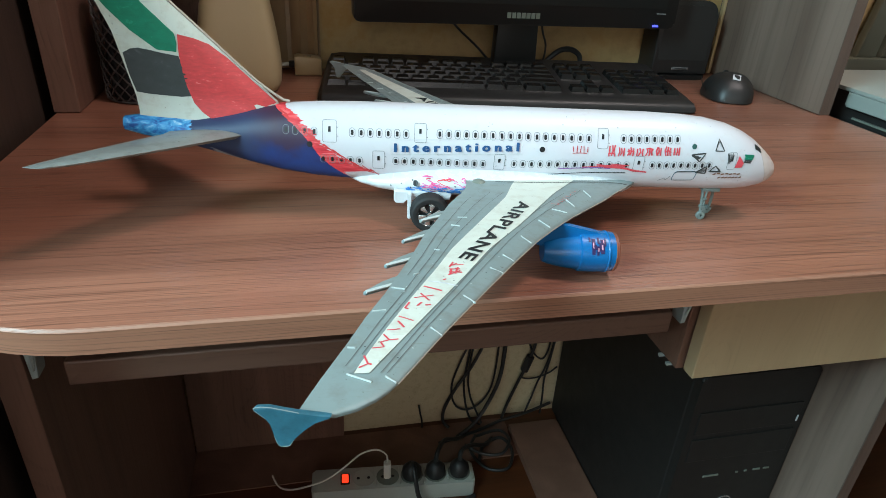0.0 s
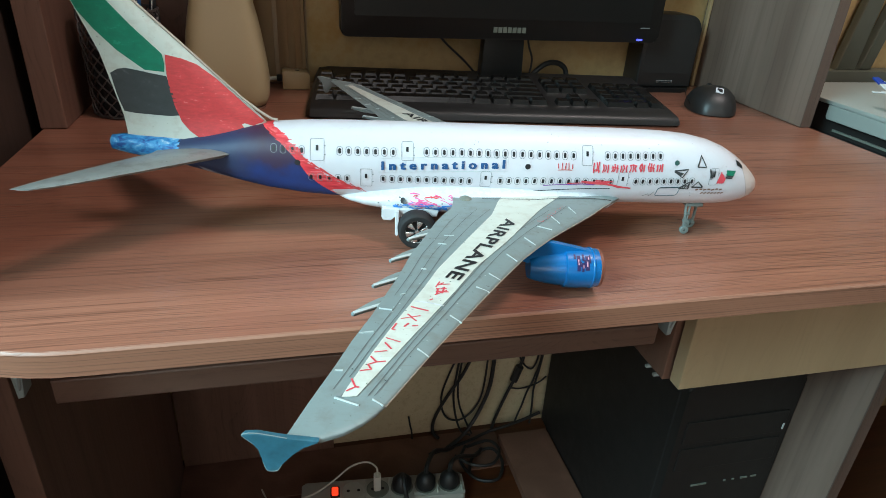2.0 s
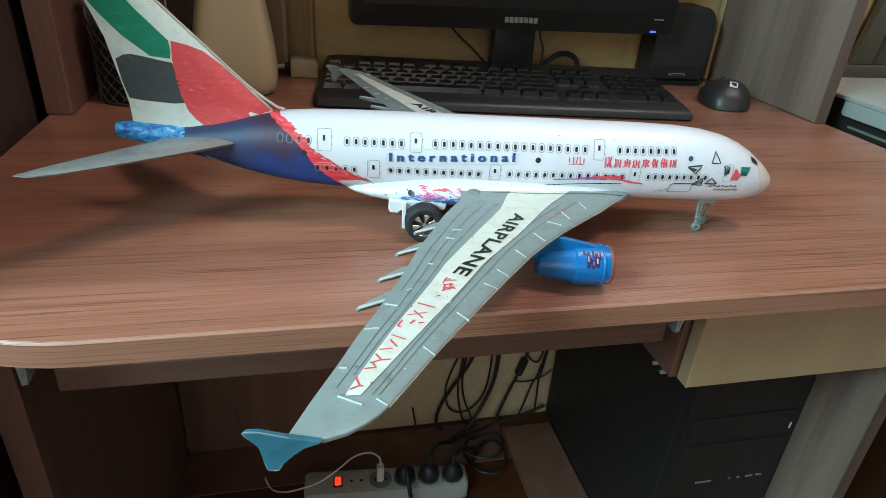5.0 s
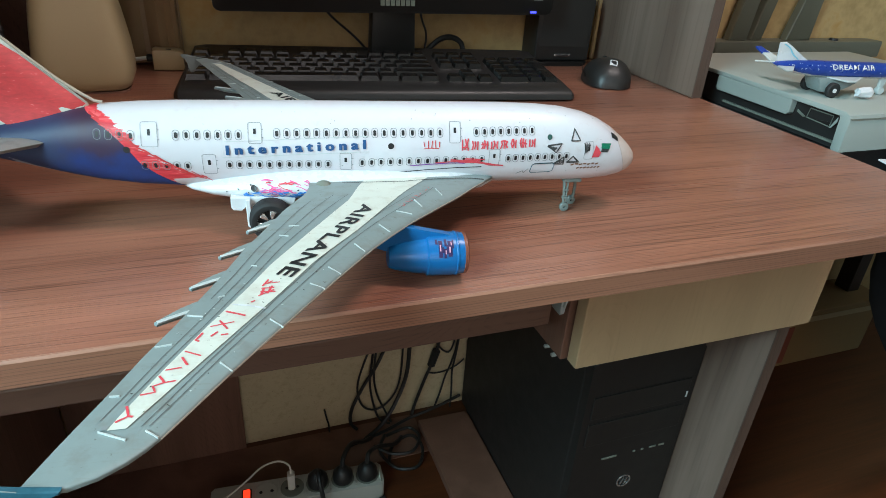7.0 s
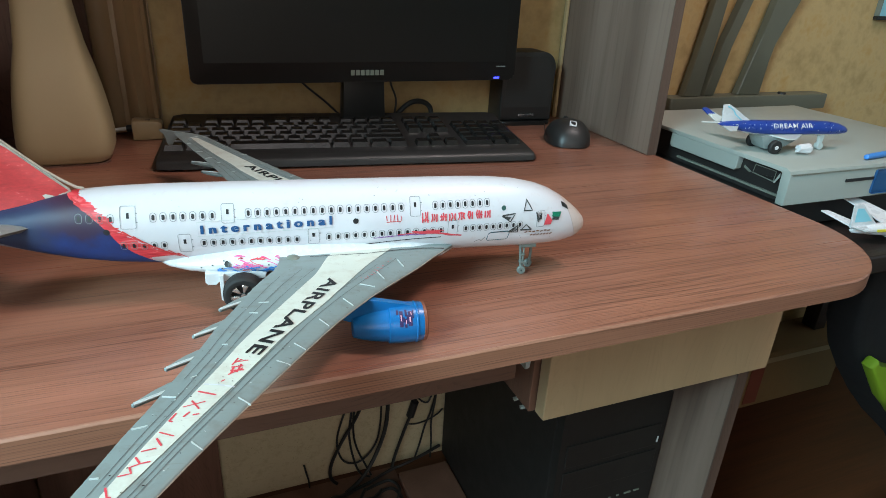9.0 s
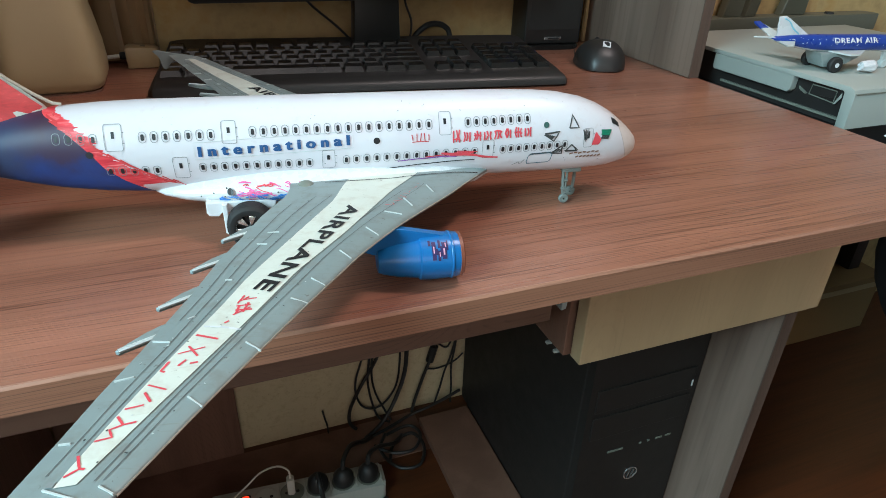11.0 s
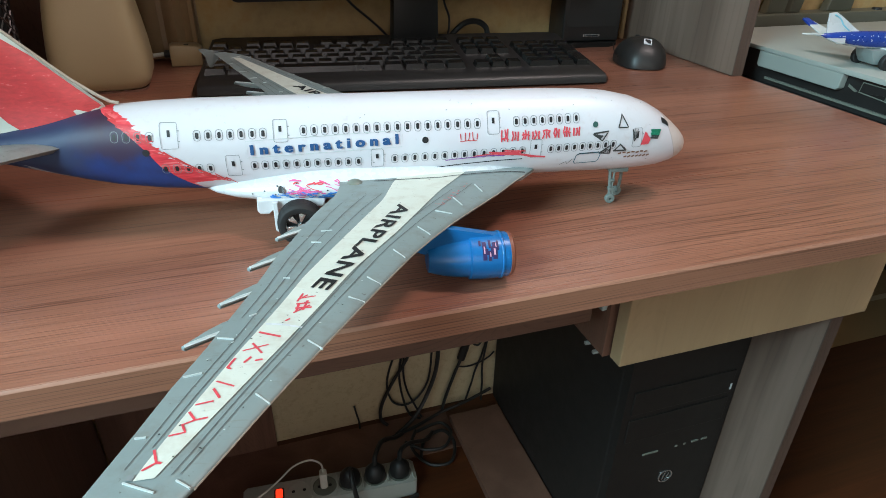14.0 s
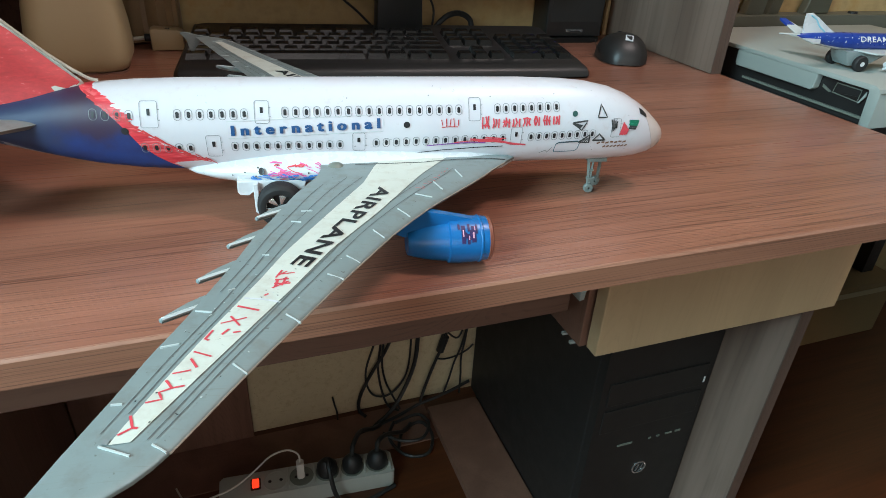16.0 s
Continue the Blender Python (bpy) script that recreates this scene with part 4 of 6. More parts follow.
ROWS_OF_WINDOWS = ((-0.3367, 0.071, -0.3161, 0.0704, 4), (-0.2882, 0.0708, -0.2484, 0.0708, 7), (-0.2233, 0.0716, -0.1095, 0.0718, 18), (-0.0824, 0.0722, -0.0396, 0.0729, 8),
                   (-0.3098, 0.0503, -0.2829, 0.0497, 5), (-0.2558, 0.0502, -0.1894, 0.0498, 11), (-0.1654, 0.0506, -0.0774, 0.0521, 14), (-0.0569, 0.0527, -0.0106, 0.0537, 9))
for s0, z0, s1, z1, k in ROWS_OF_WINDOWS:
    for i in range(k):
        t = i / (k - 1)
        part("window", wrap(wframe(), s0 + (s1 - s0) * t, z0 - 0.0015 + (z1 - z0) * t, 0.0004), [M_LINE, M_INK], body)
for s0, z0, z1, w in ((-0.3042, 0.0632, 0.0797, 0.0098), (-0.2371, 0.065, 0.0795, 0.0084), (-0.0978, 0.0646, 0.0802, 0.0078), (-0.268, 0.043, 0.0568, 0.0085), (-0.1763, 0.045, 0.0569, 0.0078), (-0.0672, 0.0464, 0.0588, 0.0076), (0.0085, 0.0502, 0.0629, 0.0068)):
    z0, z1 = (z0 - 0.0013, z1 - 0.0028) if z1 > 0.07 else (z0 - 0.0012, z1 - 0.0004)
    s0, w, h = s0 - 0.0006, w * 1.04, z1 - z0
    corner = rounded(-w / 2, w / 2, 0, h, 0.0012, 3)
    dense = []
    for a, b in zip(corner, corner[1:] + corner[:1]):
        k = max(1, int((Vector(b) - Vector(a)).length / 0.0012))
        dense += [(a[0] + (b[0] - a[0]) * i / k, a[1] + (b[1] - a[1]) * i / k) for i in range(k)]
    bm = ribbon(dense, 0.00032, closed=True)
    v = [bm.verts.new(p) for p in ((-0.001, h * 0.48, 0), (0.0008, h * 0.48, 0), (0.0008, h * 0.73, 0), (-0.001, h * 0.73, 0))]
    bm.faces.new(v).material_index = 1
    for q in (0.3, 0.7):
        ribbon([(w * 0.5 + 0.0002, h * q), (w * 0.5 + 0.0012, h * q)], 0.0005, bm)
    part("cabin_door", wrap(bm, s0, z0, 0.0004), [M_LINE, M_INK], body, "printed door outline")

bm = lettering("International", 0.0066, 1.62, 0.0002)
wide = max(v.co.x for v in bm.verts)
for v in bm.verts:
    v.co = (v.co.x * 0.0945 / wide, v.co.y + v.co.x * 0.0945 / wide * 0.036, 0)
# three layers, each a little aside, make the strokes bold
bold = bmesh.new()
for k in (-1, 0, 1):
    own = bm.copy()
    wrap(own, -0.2575 + 0.0004 * k, 0.0562, 0.0006 + 0.00008 * (k + 1))
    merge(bold, own)
bm.free()
part("lettering", bold, M_NAVY, body, "bold blue printed word")
label_edge = ribbon([(-0.002, -0.0018), (0.097, 0.0014), (0.097, 0.0122), (-0.002, 0.009)], 0.0003, closed=True)
bmesh.ops.subdivide_edges(label_edge, edges=label_edge.edges[:], cuts=5)
part("label_edge", wrap(label_edge, -0.2575, 0.0560, 0.0005), M_GREYL, body)


def strokes(name, lines, width, material, label="", lift=0.0006, sub=4):
    """Felt-pen strokes on the fuselage, given as (length, height) points."""
    for line in lines:
        pts = []
        for a, b in zip(line, line[1:]):
            pts += [(a[0] + (b[0] - a[0]) * i / sub, a[1] + (b[1] - a[1]) * i / sub) for i in range(sub)]
        pts.append(line[-1])
        part(name, wrap(ribbon(pts, width), 0, 0, lift), material, body, label)


rnd = random.Random(4)
# red handwriting kept as plain wavering bars of its size
for i in range(8):
    s0, z0 = -0.0925 + 0.00735 * i, 0.0578 + 0.0003 * i
    for k in range(3):
        tall = (0.0092 if i == 0 else 0.0066) * rnd.uniform(0.8, 1.05)
        a, b = s0 + 0.0019 * k + rnd.uniform(-0.0004, 0.0004), rnd.uniform(-0.0009, 0.0009)
        strokes("red_mark", [[(a - b, z0 + rnd.uniform(-0.0003, 0.0006)), (a + b * 0.5, z0 + tall * 0.5), (a - b * 0.6, z0 + tall)]], rnd.uniform(0.0009, 0.0012), M_RED, "red felt-pen stroke", sub=4)
    h = z0 + 0.0018 + 0.0033 * ((i * 5) % 7) / 6
    if i % 2 == 0:
        strokes("red_mark", [[(s0 - 0.0008, h), (s0 + 0.002, h + 0.0007), (s0 + 0.0048, h - 0.0004)]], rnd.uniform(0.0008, 0.001), M_RED, "red felt-pen stroke", sub=4)
for i in range(5):
    s0 = -0.1205 + 0.0026 * i + rnd.uniform(-0.0004, 0.0004)
    strokes("faded_mark", [[(s0, 0.0596 + rnd.uniform(0, 0.001)), (s0 + 0.0006 * (i % 3 - 1), 0.0652 - rnd.uniform(0, 0.001))]], 0.0006, M_FINRED, "thin faded red mark", lift=0.0005)
strokes("faded_mark", [[(-0.1212, 0.0592), (-0.1155, 0.0596), (-0.1098, 0.0594)]], 0.0005, M_FINRED, "thin faded red mark", lift=0.0005)
strokes("red_line", [[(-0.112, 0.0482), (-0.1, 0.0492), (-0.084, 0.0486)], [(-0.094, 0.0502), (-0.083, 0.0496), (-0.072, 0.046), (-0.062, 0.0452)], [(-0.09, 0.0515), (-0.075, 0.0505)]], 0.0007, M_RED, "red felt-pen line")
TRIANGLES = [[(-0.0078, 0.0638), (-0.0052, 0.0722), (-0.0002, 0.0636), (-0.0078, 0.0638)], [(-0.0265, 0.0605), (-0.0155, 0.0618), (-0.0195, 0.0552), (-0.0265, 0.0605)], [(-0.0205, 0.046), (-0.0125, 0.0455), (-0.0125, 0.0515), (-0.0205, 0.046)], [(-0.0095, 0.047), (-0.005, 0.052), (0.0, 0.0468), (-0.0095, 0.047)], [(0.0035, 0.062), (0.0055, 0.0535), (0.0085, 0.0605)]]
strokes("pen_triangle", TRIANGLES, 0.0009, M_FINBLACK, "black felt-pen triangle")
strokes("pen_triangle", [[(a + rnd.uniform(-0.0007, 0.0007), b + rnd.uniform(-0.0006, 0.0006)) for a, b in tri] for tri in TRIANGLES[1:4]], 0.0006, M_FINBLACK, "black felt-pen triangle")
for i in range(6):
    strokes("pen_fill", [[(-0.0252 + 0.0013 * i, 0.0604 - 0.0003 * i), (-0.0208 + 0.0004 * i, 0.0568 + 0.0004 * i)]], 0.0006, M_FINBLACK, "black felt-pen hatching", sub=2)
for i in range(5):
    strokes("pen_fill", [[(0.0036 + 0.001 * i, 0.062 - 0.001 * (i % 2)), (0.005 + 0.0006 * i, 0.0545 + 0.0008 * i)]], 0.0005, M_FINBLACK, "black felt-pen hatching", sub=2)
for i in range(4):
    strokes("pen_fill", [[(-0.019 + 0.0016 * i, 0.0462), (-0.0155 + 0.0009 * i, 0.049)]], 0.0006, M_FINBLACK, "black felt-pen hatching", sub=2)
strokes("hatch_outline", [[(-0.0368, 0.0382), (-0.0378, 0.0398), (-0.0372, 0.0448), (-0.0355, 0.046), (-0.0205, 0.0466), (-0.0192, 0.0452), (-0.0198, 0.0402), (-0.0212, 0.0388), (-0.0368, 0.0382)]], 0.0006, M_TEAL, "teal felt-pen outline")
strokes("hatch_top", [[(-0.037, 0.0452), (-0.0352, 0.0464), (-0.0205, 0.047)]], 0.0007, M_FINBLACK, "dark felt-pen line")
strokes("hatch_outline", [[(-0.0482, 0.0375), (-0.0438, 0.0402), (-0.0425, 0.038), (-0.0395, 0.0422)]], 0.0005, M_LINE, "grey pen zigzag")
strokes("purple_line", [[(-0.131, 0.0462), (-0.118, 0.0472), (-0.1, 0.0482), (-0.09, 0.0478)]], 0.0007, plain("purple_marker", (132, 70, 150), 0.4, vary=0.3, scale=250), "purple felt-pen line", lift=0.0008)
strokes("red_line", [[(-0.101, 0.0505), (-0.092, 0.0498), (-0.08, 0.0486), (-0.068, 0.0462), (-0.06, 0.0452)], [(-0.099, 0.0494), (-0.088, 0.0502), (-0.078, 0.0498)], [(-0.095, 0.0488), (-0.083, 0.0484), (-0.072, 0.047)]], 0.0012, M_RED, "red felt-pen line")
for i in range(6):
    strokes("red_patch", [[(0.0118 + 0.001 * i, 0.0502 + 0.0003 * (i % 2)), (0.0142 + 0.0008 * i, 0.0594 - 0.001 * i)]], 0.0013, M_RED, "red felt-pen patch")
for i in range(5):
    strokes("teal_patch", [[(0.0185 + 0.0005 * (i % 2), 0.0602 - 0.0013 * i), (0.0275 - 0.0006 * i, 0.0592 - 0.0013 * i)]], 0.0013, M_FINGREEN if i < 3 else M_FINBLACK, "teal and black felt-pen patch")
for i in range(7):
    strokes("brown_mark", [[(-0.0055 + 0.0035 * i, 0.0445 + 0.0009 * (i % 2)), (-0.003 + 0.0035 * i, 0.0452)], [(0.0 + 0.003 * i, 0.0412), (0.002 + 0.003 * i, 0.0422)]], 0.0012, plain("brown_marker", (122, 84, 62), 0.5, vary=0.3, scale=300), "brown felt-pen mark")
for s, z, r, mt in ((-0.1449, 0.0613, 0.0022, M_INK), (-0.0255, 0.0668, 0.002, plain("green_stained_hole", (46, 84, 78), 0.5)), (-0.3195, 0.0598, 0.0022, M_INK)):
    bm = bmesh.new()
    bm.faces.new([bm.verts.new((r * math.cos(a), r * math.sin(a), 0)) for a in (2 * math.pi * i / 14 for i in range(14))])
    part("screw_hole", wrap(bm, s, z, 0.0005), mt, body, "round dark screw hole")
cock = bmesh.new()
cv = [cock.verts.new((*p, 0)) for p in ((0.0292, 0.0668), (0.0322, 0.0652), (0.0352, 0.0628), (0.0356, 0.0606), (0.0345, 0.0604), (0.0318, 0.0622), (0.029, 0.0634))]
cock.faces.new(cv)
part("cockpit_window", wrap(cock, 0, 0, 0.0006), M_INK, body)
for i in range(36):
    s, z = rnd.uniform(-0.28, 0.03), rnd.uniform(0.034, 0.078)
    if i % 3:
        z = rnd.uniform(0.0745, 0.0835)
    strokes("speck", [[(s, z), (s + rnd.uniform(-0.0012, 0.0012), z + rnd.uniform(-0.0004, 0.0006))]], rnd.uniform(0.0002, 0.0005), (M_LINE, M_GREYL, M_LINE)[i % 3], sub=1)
strokes("ink_line", [[(-0.1818, 0.0348), (-0.1587, 0.0389), (-0.1194, 0.0428), (-0.0953, 0.0443), (-0.0769, 0.0448)]], 0.0007, M_INK, "black pen line above the wing root", lift=0.0012)
# rough red pen lines over the edge of the painted tail
for i in range(26):
    t = i / 25
    s, z = -0.344 + 0.068 * t, 0.0845 - 0.045 * t ** 0.85
    a, b = rnd.uniform(-0.004, 0.001), rnd.uniform(0.003, 0.009)
    strokes("red_line", [[(s + a, z + rnd.uniform(-0.001, 0.002)), (s + b, z - b * 0.55)]], rnd.uniform(0.0005, 0.001), M_FINRED, "red felt-pen line", sub=3)


def belly(s, z, lift=0.0006):
    for a, b in zip(FAIRING, FAIRING[1:]):
        if s >= b[0]:
            t = min(max((a[0] - s) / (a[0] - b[0]), 0), 1)
            w, top, low = (p + (q - p) * t for p, q in zip(a[1:], b[1:]))
            break
    mid, h = (top + low) / 2, (top - low) / 2
    return Vector((s, -w * math.sqrt(max(0.02, 1 - ((z - mid) / h) ** 2)) - lift, z))


fairing = [o for o in plane.children if o.name.startswith("belly_fairing")][0]
for mt, name, n, s0, s1, z0, z1 in ((M_PINK, "pink_scribble", 30, -0.238, -0.192, 0.0305, 0.0392), (M_SKYINK, "blue_scribble", 36, -0.251, -0.198, 0.0262, 0.032), (M_RED, "red_scribble", 8, -0.235, -0.21, 0.029, 0.0385), (M_FINBLACK, "dark_speck", 12, -0.26, -0.17, 0.026, 0.0385)):
    for i in range(n):
        s, z = rnd.uniform(s0, s1), rnd.uniform(z0, z1)
        d = rnd.uniform(0.0015, 0.0085) if "speck" not in name else 0.0007
        slope, bow = rnd.uniform(-0.45, 0.3), rnd.uniform(-0.0008, 0.0008)
        pts = [(s + d * k / 6, z + d * slope * k / 6 + bow * math.sin(math.pi * k / 6)) for k in range(7)]
        bm = ribbon(pts, rnd.uniform(0.0004, 0.0009) * (1.5 if "blue" in name else 1.0))
        for v in bm.verts:
            v.co = belly(v.co.x, v.co.y)
        part(name, bm, mt, fairing, "felt-pen stroke")
bm = bmesh.new()
bm.faces.new([bm.verts.new(belly(-0.2404 + 0.002 * math.cos(a), 0.0345 + 0.002 * math.sin(a), 0.0022)) for a in (2 * math.pi * i / 14 for i in range(14))])
part("screw_hole", bm, M_INK, fairing, "round dark screw hole")
part("root_cap", lathe([(0.0, 0.0042), (0.0022, 0.0039), (0.0044, 0.0028), (0.006, 0.001), (0.0064, -0.001), (0.0064, -0.006), (0, -0.006)], 20, "z", centre=(-0.193, -0.0372, 0.0362)), M_TVGREY, fairing, "round grey cap", smooth=True)


# red zigzag strokes and specks on the near wing's decal
def wing_stroke(name, pts, w, mt, label):
    bm = ribbon(pts, w)
    for v in bm.verts:
        v.co = wing_at(min(max(v.co.y, 0.0), 0.296), v.co.x, 0.0006)
    part(name, bm, mt, near_wing, label)


for line in (((-0.2236, 0.175), (-0.2262, 0.1815)), ((-0.2215, 0.1765), (-0.225, 0.1795)), ((-0.2255, 0.179), (-0.2181, 0.1782)), ((-0.2265, 0.1835), (-0.2205, 0.1835)), ((-0.2215, 0.1815), (-0.2235, 0.189)), ((-0.2252, 0.183), (-0.2262, 0.1895)), ((-0.2268, 0.1868), (-0.2198, 0.1875)), ((-0.2275, 0.1905), (-0.2205, 0.1855)), ((-0.2287, 0.1949), (-0.2305, 0.1962)),
             ((-0.2407, 0.2028), (-0.2319, 0.2076)), ((-0.246, 0.2147), (-0.2362, 0.2122)), ((-0.2426, 0.2102), (-0.2385, 0.2176)), ((-0.2483, 0.2191), (-0.2506, 0.2245), (-0.249, 0.2255)), ((-0.2448, 0.2226), (-0.2423, 0.2192)), ((-0.2408, 0.222), (-0.2379, 0.2216)),
             ((-0.2535, 0.232), (-0.2468, 0.2361)), ((-0.2539, 0.2361), (-0.251, 0.2418)), ((-0.2588, 0.2439), (-0.2529, 0.243)), ((-0.2603, 0.2472), (-0.2576, 0.2518), (-0.2536, 0.2513)), ((-0.2576, 0.2518), (-0.2614, 0.2534), (-0.2598, 0.2572), (-0.2648, 0.258)), ((-0.268, 0.2635), (-0.2661, 0.2693), (-0.2698, 0.2719)), ((-0.2661, 0.2693), (-0.2645, 0.2698))):
    pts = []
    for a, b in zip(line, line[1:]):
        pts += [(a[0] + (b[0] - a[0]) * i / 3, a[1] + (b[1] - a[1]) * i / 3) for i in range(3)]
    wing_stroke("red_stroke", pts + [line[-1]], rnd.uniform(0.0007, 0.0012), M_RED, "red felt-pen stroke")
for i in range(10):
    u = 0.052 + 0.0035 * i
    a, b = rnd.uniform(-0.003, 0.003), rnd.uniform(-0.002, 0.004)
    wing_stroke("red_smudge", [(-0.1205 - 0.75 * (u - 0.052) + a, u), (-0.1225 - 0.75 * (u - 0.052) - a, u + b)], 0.0004, M_FINRED, "faint red smudge")
wing_stroke("paper_seam", [(-0.2385, 0.197), (-0.231, 0.199), (-0.2235, 0.2025)], 0.0012, M_WHITE, "seam in the decal")
wing_stroke("ink_line", [(-0.075 - 0.0088 * i, 0.0288 + 0.0013 * min(i, 7) + 0.0003 * (i % 2)) for i in range(13)], 0.0009, M_INK, "black pen line along the wing root")
wing_stroke("screw_hole", [(-0.2735, 0.274), (-0.2715, 0.2745)], 0.0022, M_LINE, "small round dent")
for i in range(40):
    u = rnd.uniform(0.06, 0.28)
    le, te = along(LEAD, u), along(TRAIL, u)
    s = le + (te - le) * rnd.uniform(0.06, 0.95)
    wing_stroke("speck", [(s, u), (s + rnd.uniform(-0.001, 0.001), u + 0.0006)], rnd.uniform(0.0003, 0.0007), (M_GREYL, M_INK)[i % 2], "")


# ---- things on the desk ----
# keyboard, propped up at the back
KEYB = pose(0.146, 0.641, Z, 0, 0, -7)
keyboard = thing("keyboard", KEYB, "black full-size computer keyboard with low keys on the desk", "keyboard")
KW, PITCH, TILT_UP = 0.25, 0.0208, math.tan(radians(4.6))


def deck(y):
    return 0.0165 + max(0.0, y - 0.03) * TILT_UP


own = bmesh.new()
profile = [(0.0, 0.003), (0.0015, 0.0095), (0.006, 0.0135), (0.024, 0.0155), (0.029, 0.0165), (0.1, deck(0.1) - 0.0005), (0.17, deck(0.17)), (0.185, deck(0.185) + 0.001), (0.19, deck(0.19) - 0.003), (0.19, 0.012), (0.15, 0.004), (0.03, 0.0005), (0.006, 0.0005)]
ends = [(-KW, 0.9), (-KW + 0.006, 0.985), (-KW + 0.02, 1.0), (KW - 0.02, 1.0), (KW - 0.006, 0.985), (KW, 0.9)]
rings = [[own.verts.new((x, 0.095 + (y - 0.095) * k, 0.0005 + (z - 0.0005) * (0.55 + 0.45 * (k - 0.9) * 10))) for y, z in profile] for x, k in ends]
for a, b in zip(rings, rings[1:]):
    for i in range(len(profile)):
        own.faces.new((a[i], a[(i + 1) % len(profile)], b[(i + 1) % len(profile)], b[i]))
own.faces.new(rings[0]), own.faces.new(rings[-1])
part("keyboard_case", own, M_BLACK, keyboard, smooth=True)

KEY_MESHES = {}


def key(u, v, x, y):
    """A keycap u by v units with sloped sides and a dished top; alike caps share one mesh."""
    if (u, v) not in KEY_MESHES:
        w, d, h = u * PITCH - 0.0018, v * 0.0188 - 0.0016, 0.0072
        bm = bmesh.new()
        lo = [bm.verts.new((sx * w / 2, sy * d / 2, 0)) for sx, sy in ((-1, -1), (1, -1), (1, 1), (-1, 1))]
        hi = [bm.verts.new((sx * (w / 2 - 0.0024), sy * (d / 2 - 0.0022) + 0.0008, h)) for sx, sy in ((-1, -1), (1, -1), (1, 1), (-1, 1))]
        inn = [bm.verts.new((sx * (w / 2 - 0.0036), sy * (d / 2 - 0.0036) + 0.0008, h - 0.0004)) for sx, sy in ((-1, -1), (1, -1), (1, 1), (-1, 1))]
        for i in range(4):
            j = (i + 1) % 4
            bm.faces.new((lo[i], lo[j], hi[j], hi[i]))
            bm.faces.new((hi[i], hi[j], inn[j], inn[i]))
        bm.faces.new(inn)
        me = bpy.data.meshes.new("key")
        bm.to_mesh(me)
        bm.free()
        me.materials.append(M_KEY)
        KEY_MESHES[(u, v)] = me
    ob = new("key", KEY_MESHES[(u, v)])
    ob.parent = keyboard
    ob.matrix_basis = Matrix.Translation((x, y, deck(y) - 0.001)) @ Matrix.Rotation(math.atan(TILT_UP), 4, "X")


ROWS_OF_KEYS = (
    (0, [(1.25, 0), (1.25, 1.25), (1.25, 2.5), (6.25, 3.75), (1.25, 10), (1.25, 11.25), (1.25, 12.5), (1.25, 13.75), (1, 15.5), (1, 16.5), (1, 17.5), (2, 18.9), (1, 20.9)]),
    (1, [(2.25, 0)] + [(1, 2.25 + i) for i in range(10)] + [(2.75, 12.25), (1, 16.5)] + [(1, 18.9 + i) for i in range(3)]),
    (2, [(1.75, 0)] + [(1, 1.75 + i) for i in range(11)] + [(2.25, 12.75)] + [(1, 18.9 + i) for i in range(3)]),
    (3, [(1.5, 0)] + [(1, 1.5 + i) for i in range(12)] + [(1.5, 13.5)] + [(1, 15.5 + i) for i in range(3)] + [(1, 18.9 + i) for i in range(3)]),
    (4, [(1, i) for i in range(13)] + [(2, 13)] + [(1, 15.5 + i) for i in range(3)] + [(1, 18.9 + i) for i in range(4)]),
    (5.25, [(1, 0)] + [(1, 2 + i) for i in range(4)] + [(1, 6.5 + i) for i in range(4)] + [(1, 11 + i) for i in range(4)] + [(1, 15.5 + i) for i in range(3)]))
for row, keys in ROWS_OF_KEYS:
    for u, at in keys:
        key(u, 1, -KW + 0.0095 + (at + u / 2) * PITCH, 0.044 + row * 0.0188)
for row in (0.5, 2.5):
    key(1, 2, -KW + 0.0095 + 22.4 * PITCH, 0.044 + row * 0.0188)

# mouse
bm = bmesh.new()
rings = []
for k in range(19):
    t = 0.5 - 0.5 * math.cos(math.pi * (0.03 + 0.94 * k / 18))
    y = -0.052 + 0.104 * t
    w = 0.0352 * (math.sin(math.pi * (0.005 + 0.99 * t)) ** 0.32) * (1 - 0.1 * t)
    h = 0.0345 * math.sqrt(1 - (1 - min(t / 0.38, 1)) ** 2.2) * (1 - 0.55 * max(0.0, (t - 0.38) / 0.62) ** 1.6)
    ring = []
    for i in range(17):
        a = math.pi * i / 16
        ring.append(bm.verts.new((w * math.copysign(abs(math.cos(a)) ** 0.85, math.cos(a)), y, 0.0015 + h * math.sin(a) ** 0.95)))
    rings.append(ring)
for a, b in zip(rings, rings[1:]):
    for i in range(16):
        bm.faces.new((a[i], a[i + 1], b[i + 1], b[i]))
for ring in (rings[0], rings[-1]):
    bm.faces.new(ring)
bm.faces.new([r[0] for r in rings] + [r[-1] for r in rings[::-1]])
mouse = thing("computer_mouse", pose(0.502, 0.711, Z, 0, 0, -24) @ Matrix.Diagonal((1.07, 1.04, 1.04, 1)), "black optical computer mouse on the desk beside the keyboard", "mouse")
part("mouse_shell", bm, M_BLACK, mouse, smooth=True)
part("side_gap", tube([(-0.033, -0.03, 0.012), (-0.0335, 0.0, 0.014), (-0.03, 0.035, 0.016)], 0.0007, 5), M_GLOSS, mouse)
part("scroll_wheel", lathe([(0, -0.003), (0.008, -0.003), (0.0095, -0.002), (0.0095, 0.002), (0.008, 0.003), (0, 0.003)], 20, "x", centre=(0, 0.03, 0.0215)), M_RUBBER, mouse)
bm = box(-0.005, 0.005, -0.005, 0.005, -0.001, 0.0006)
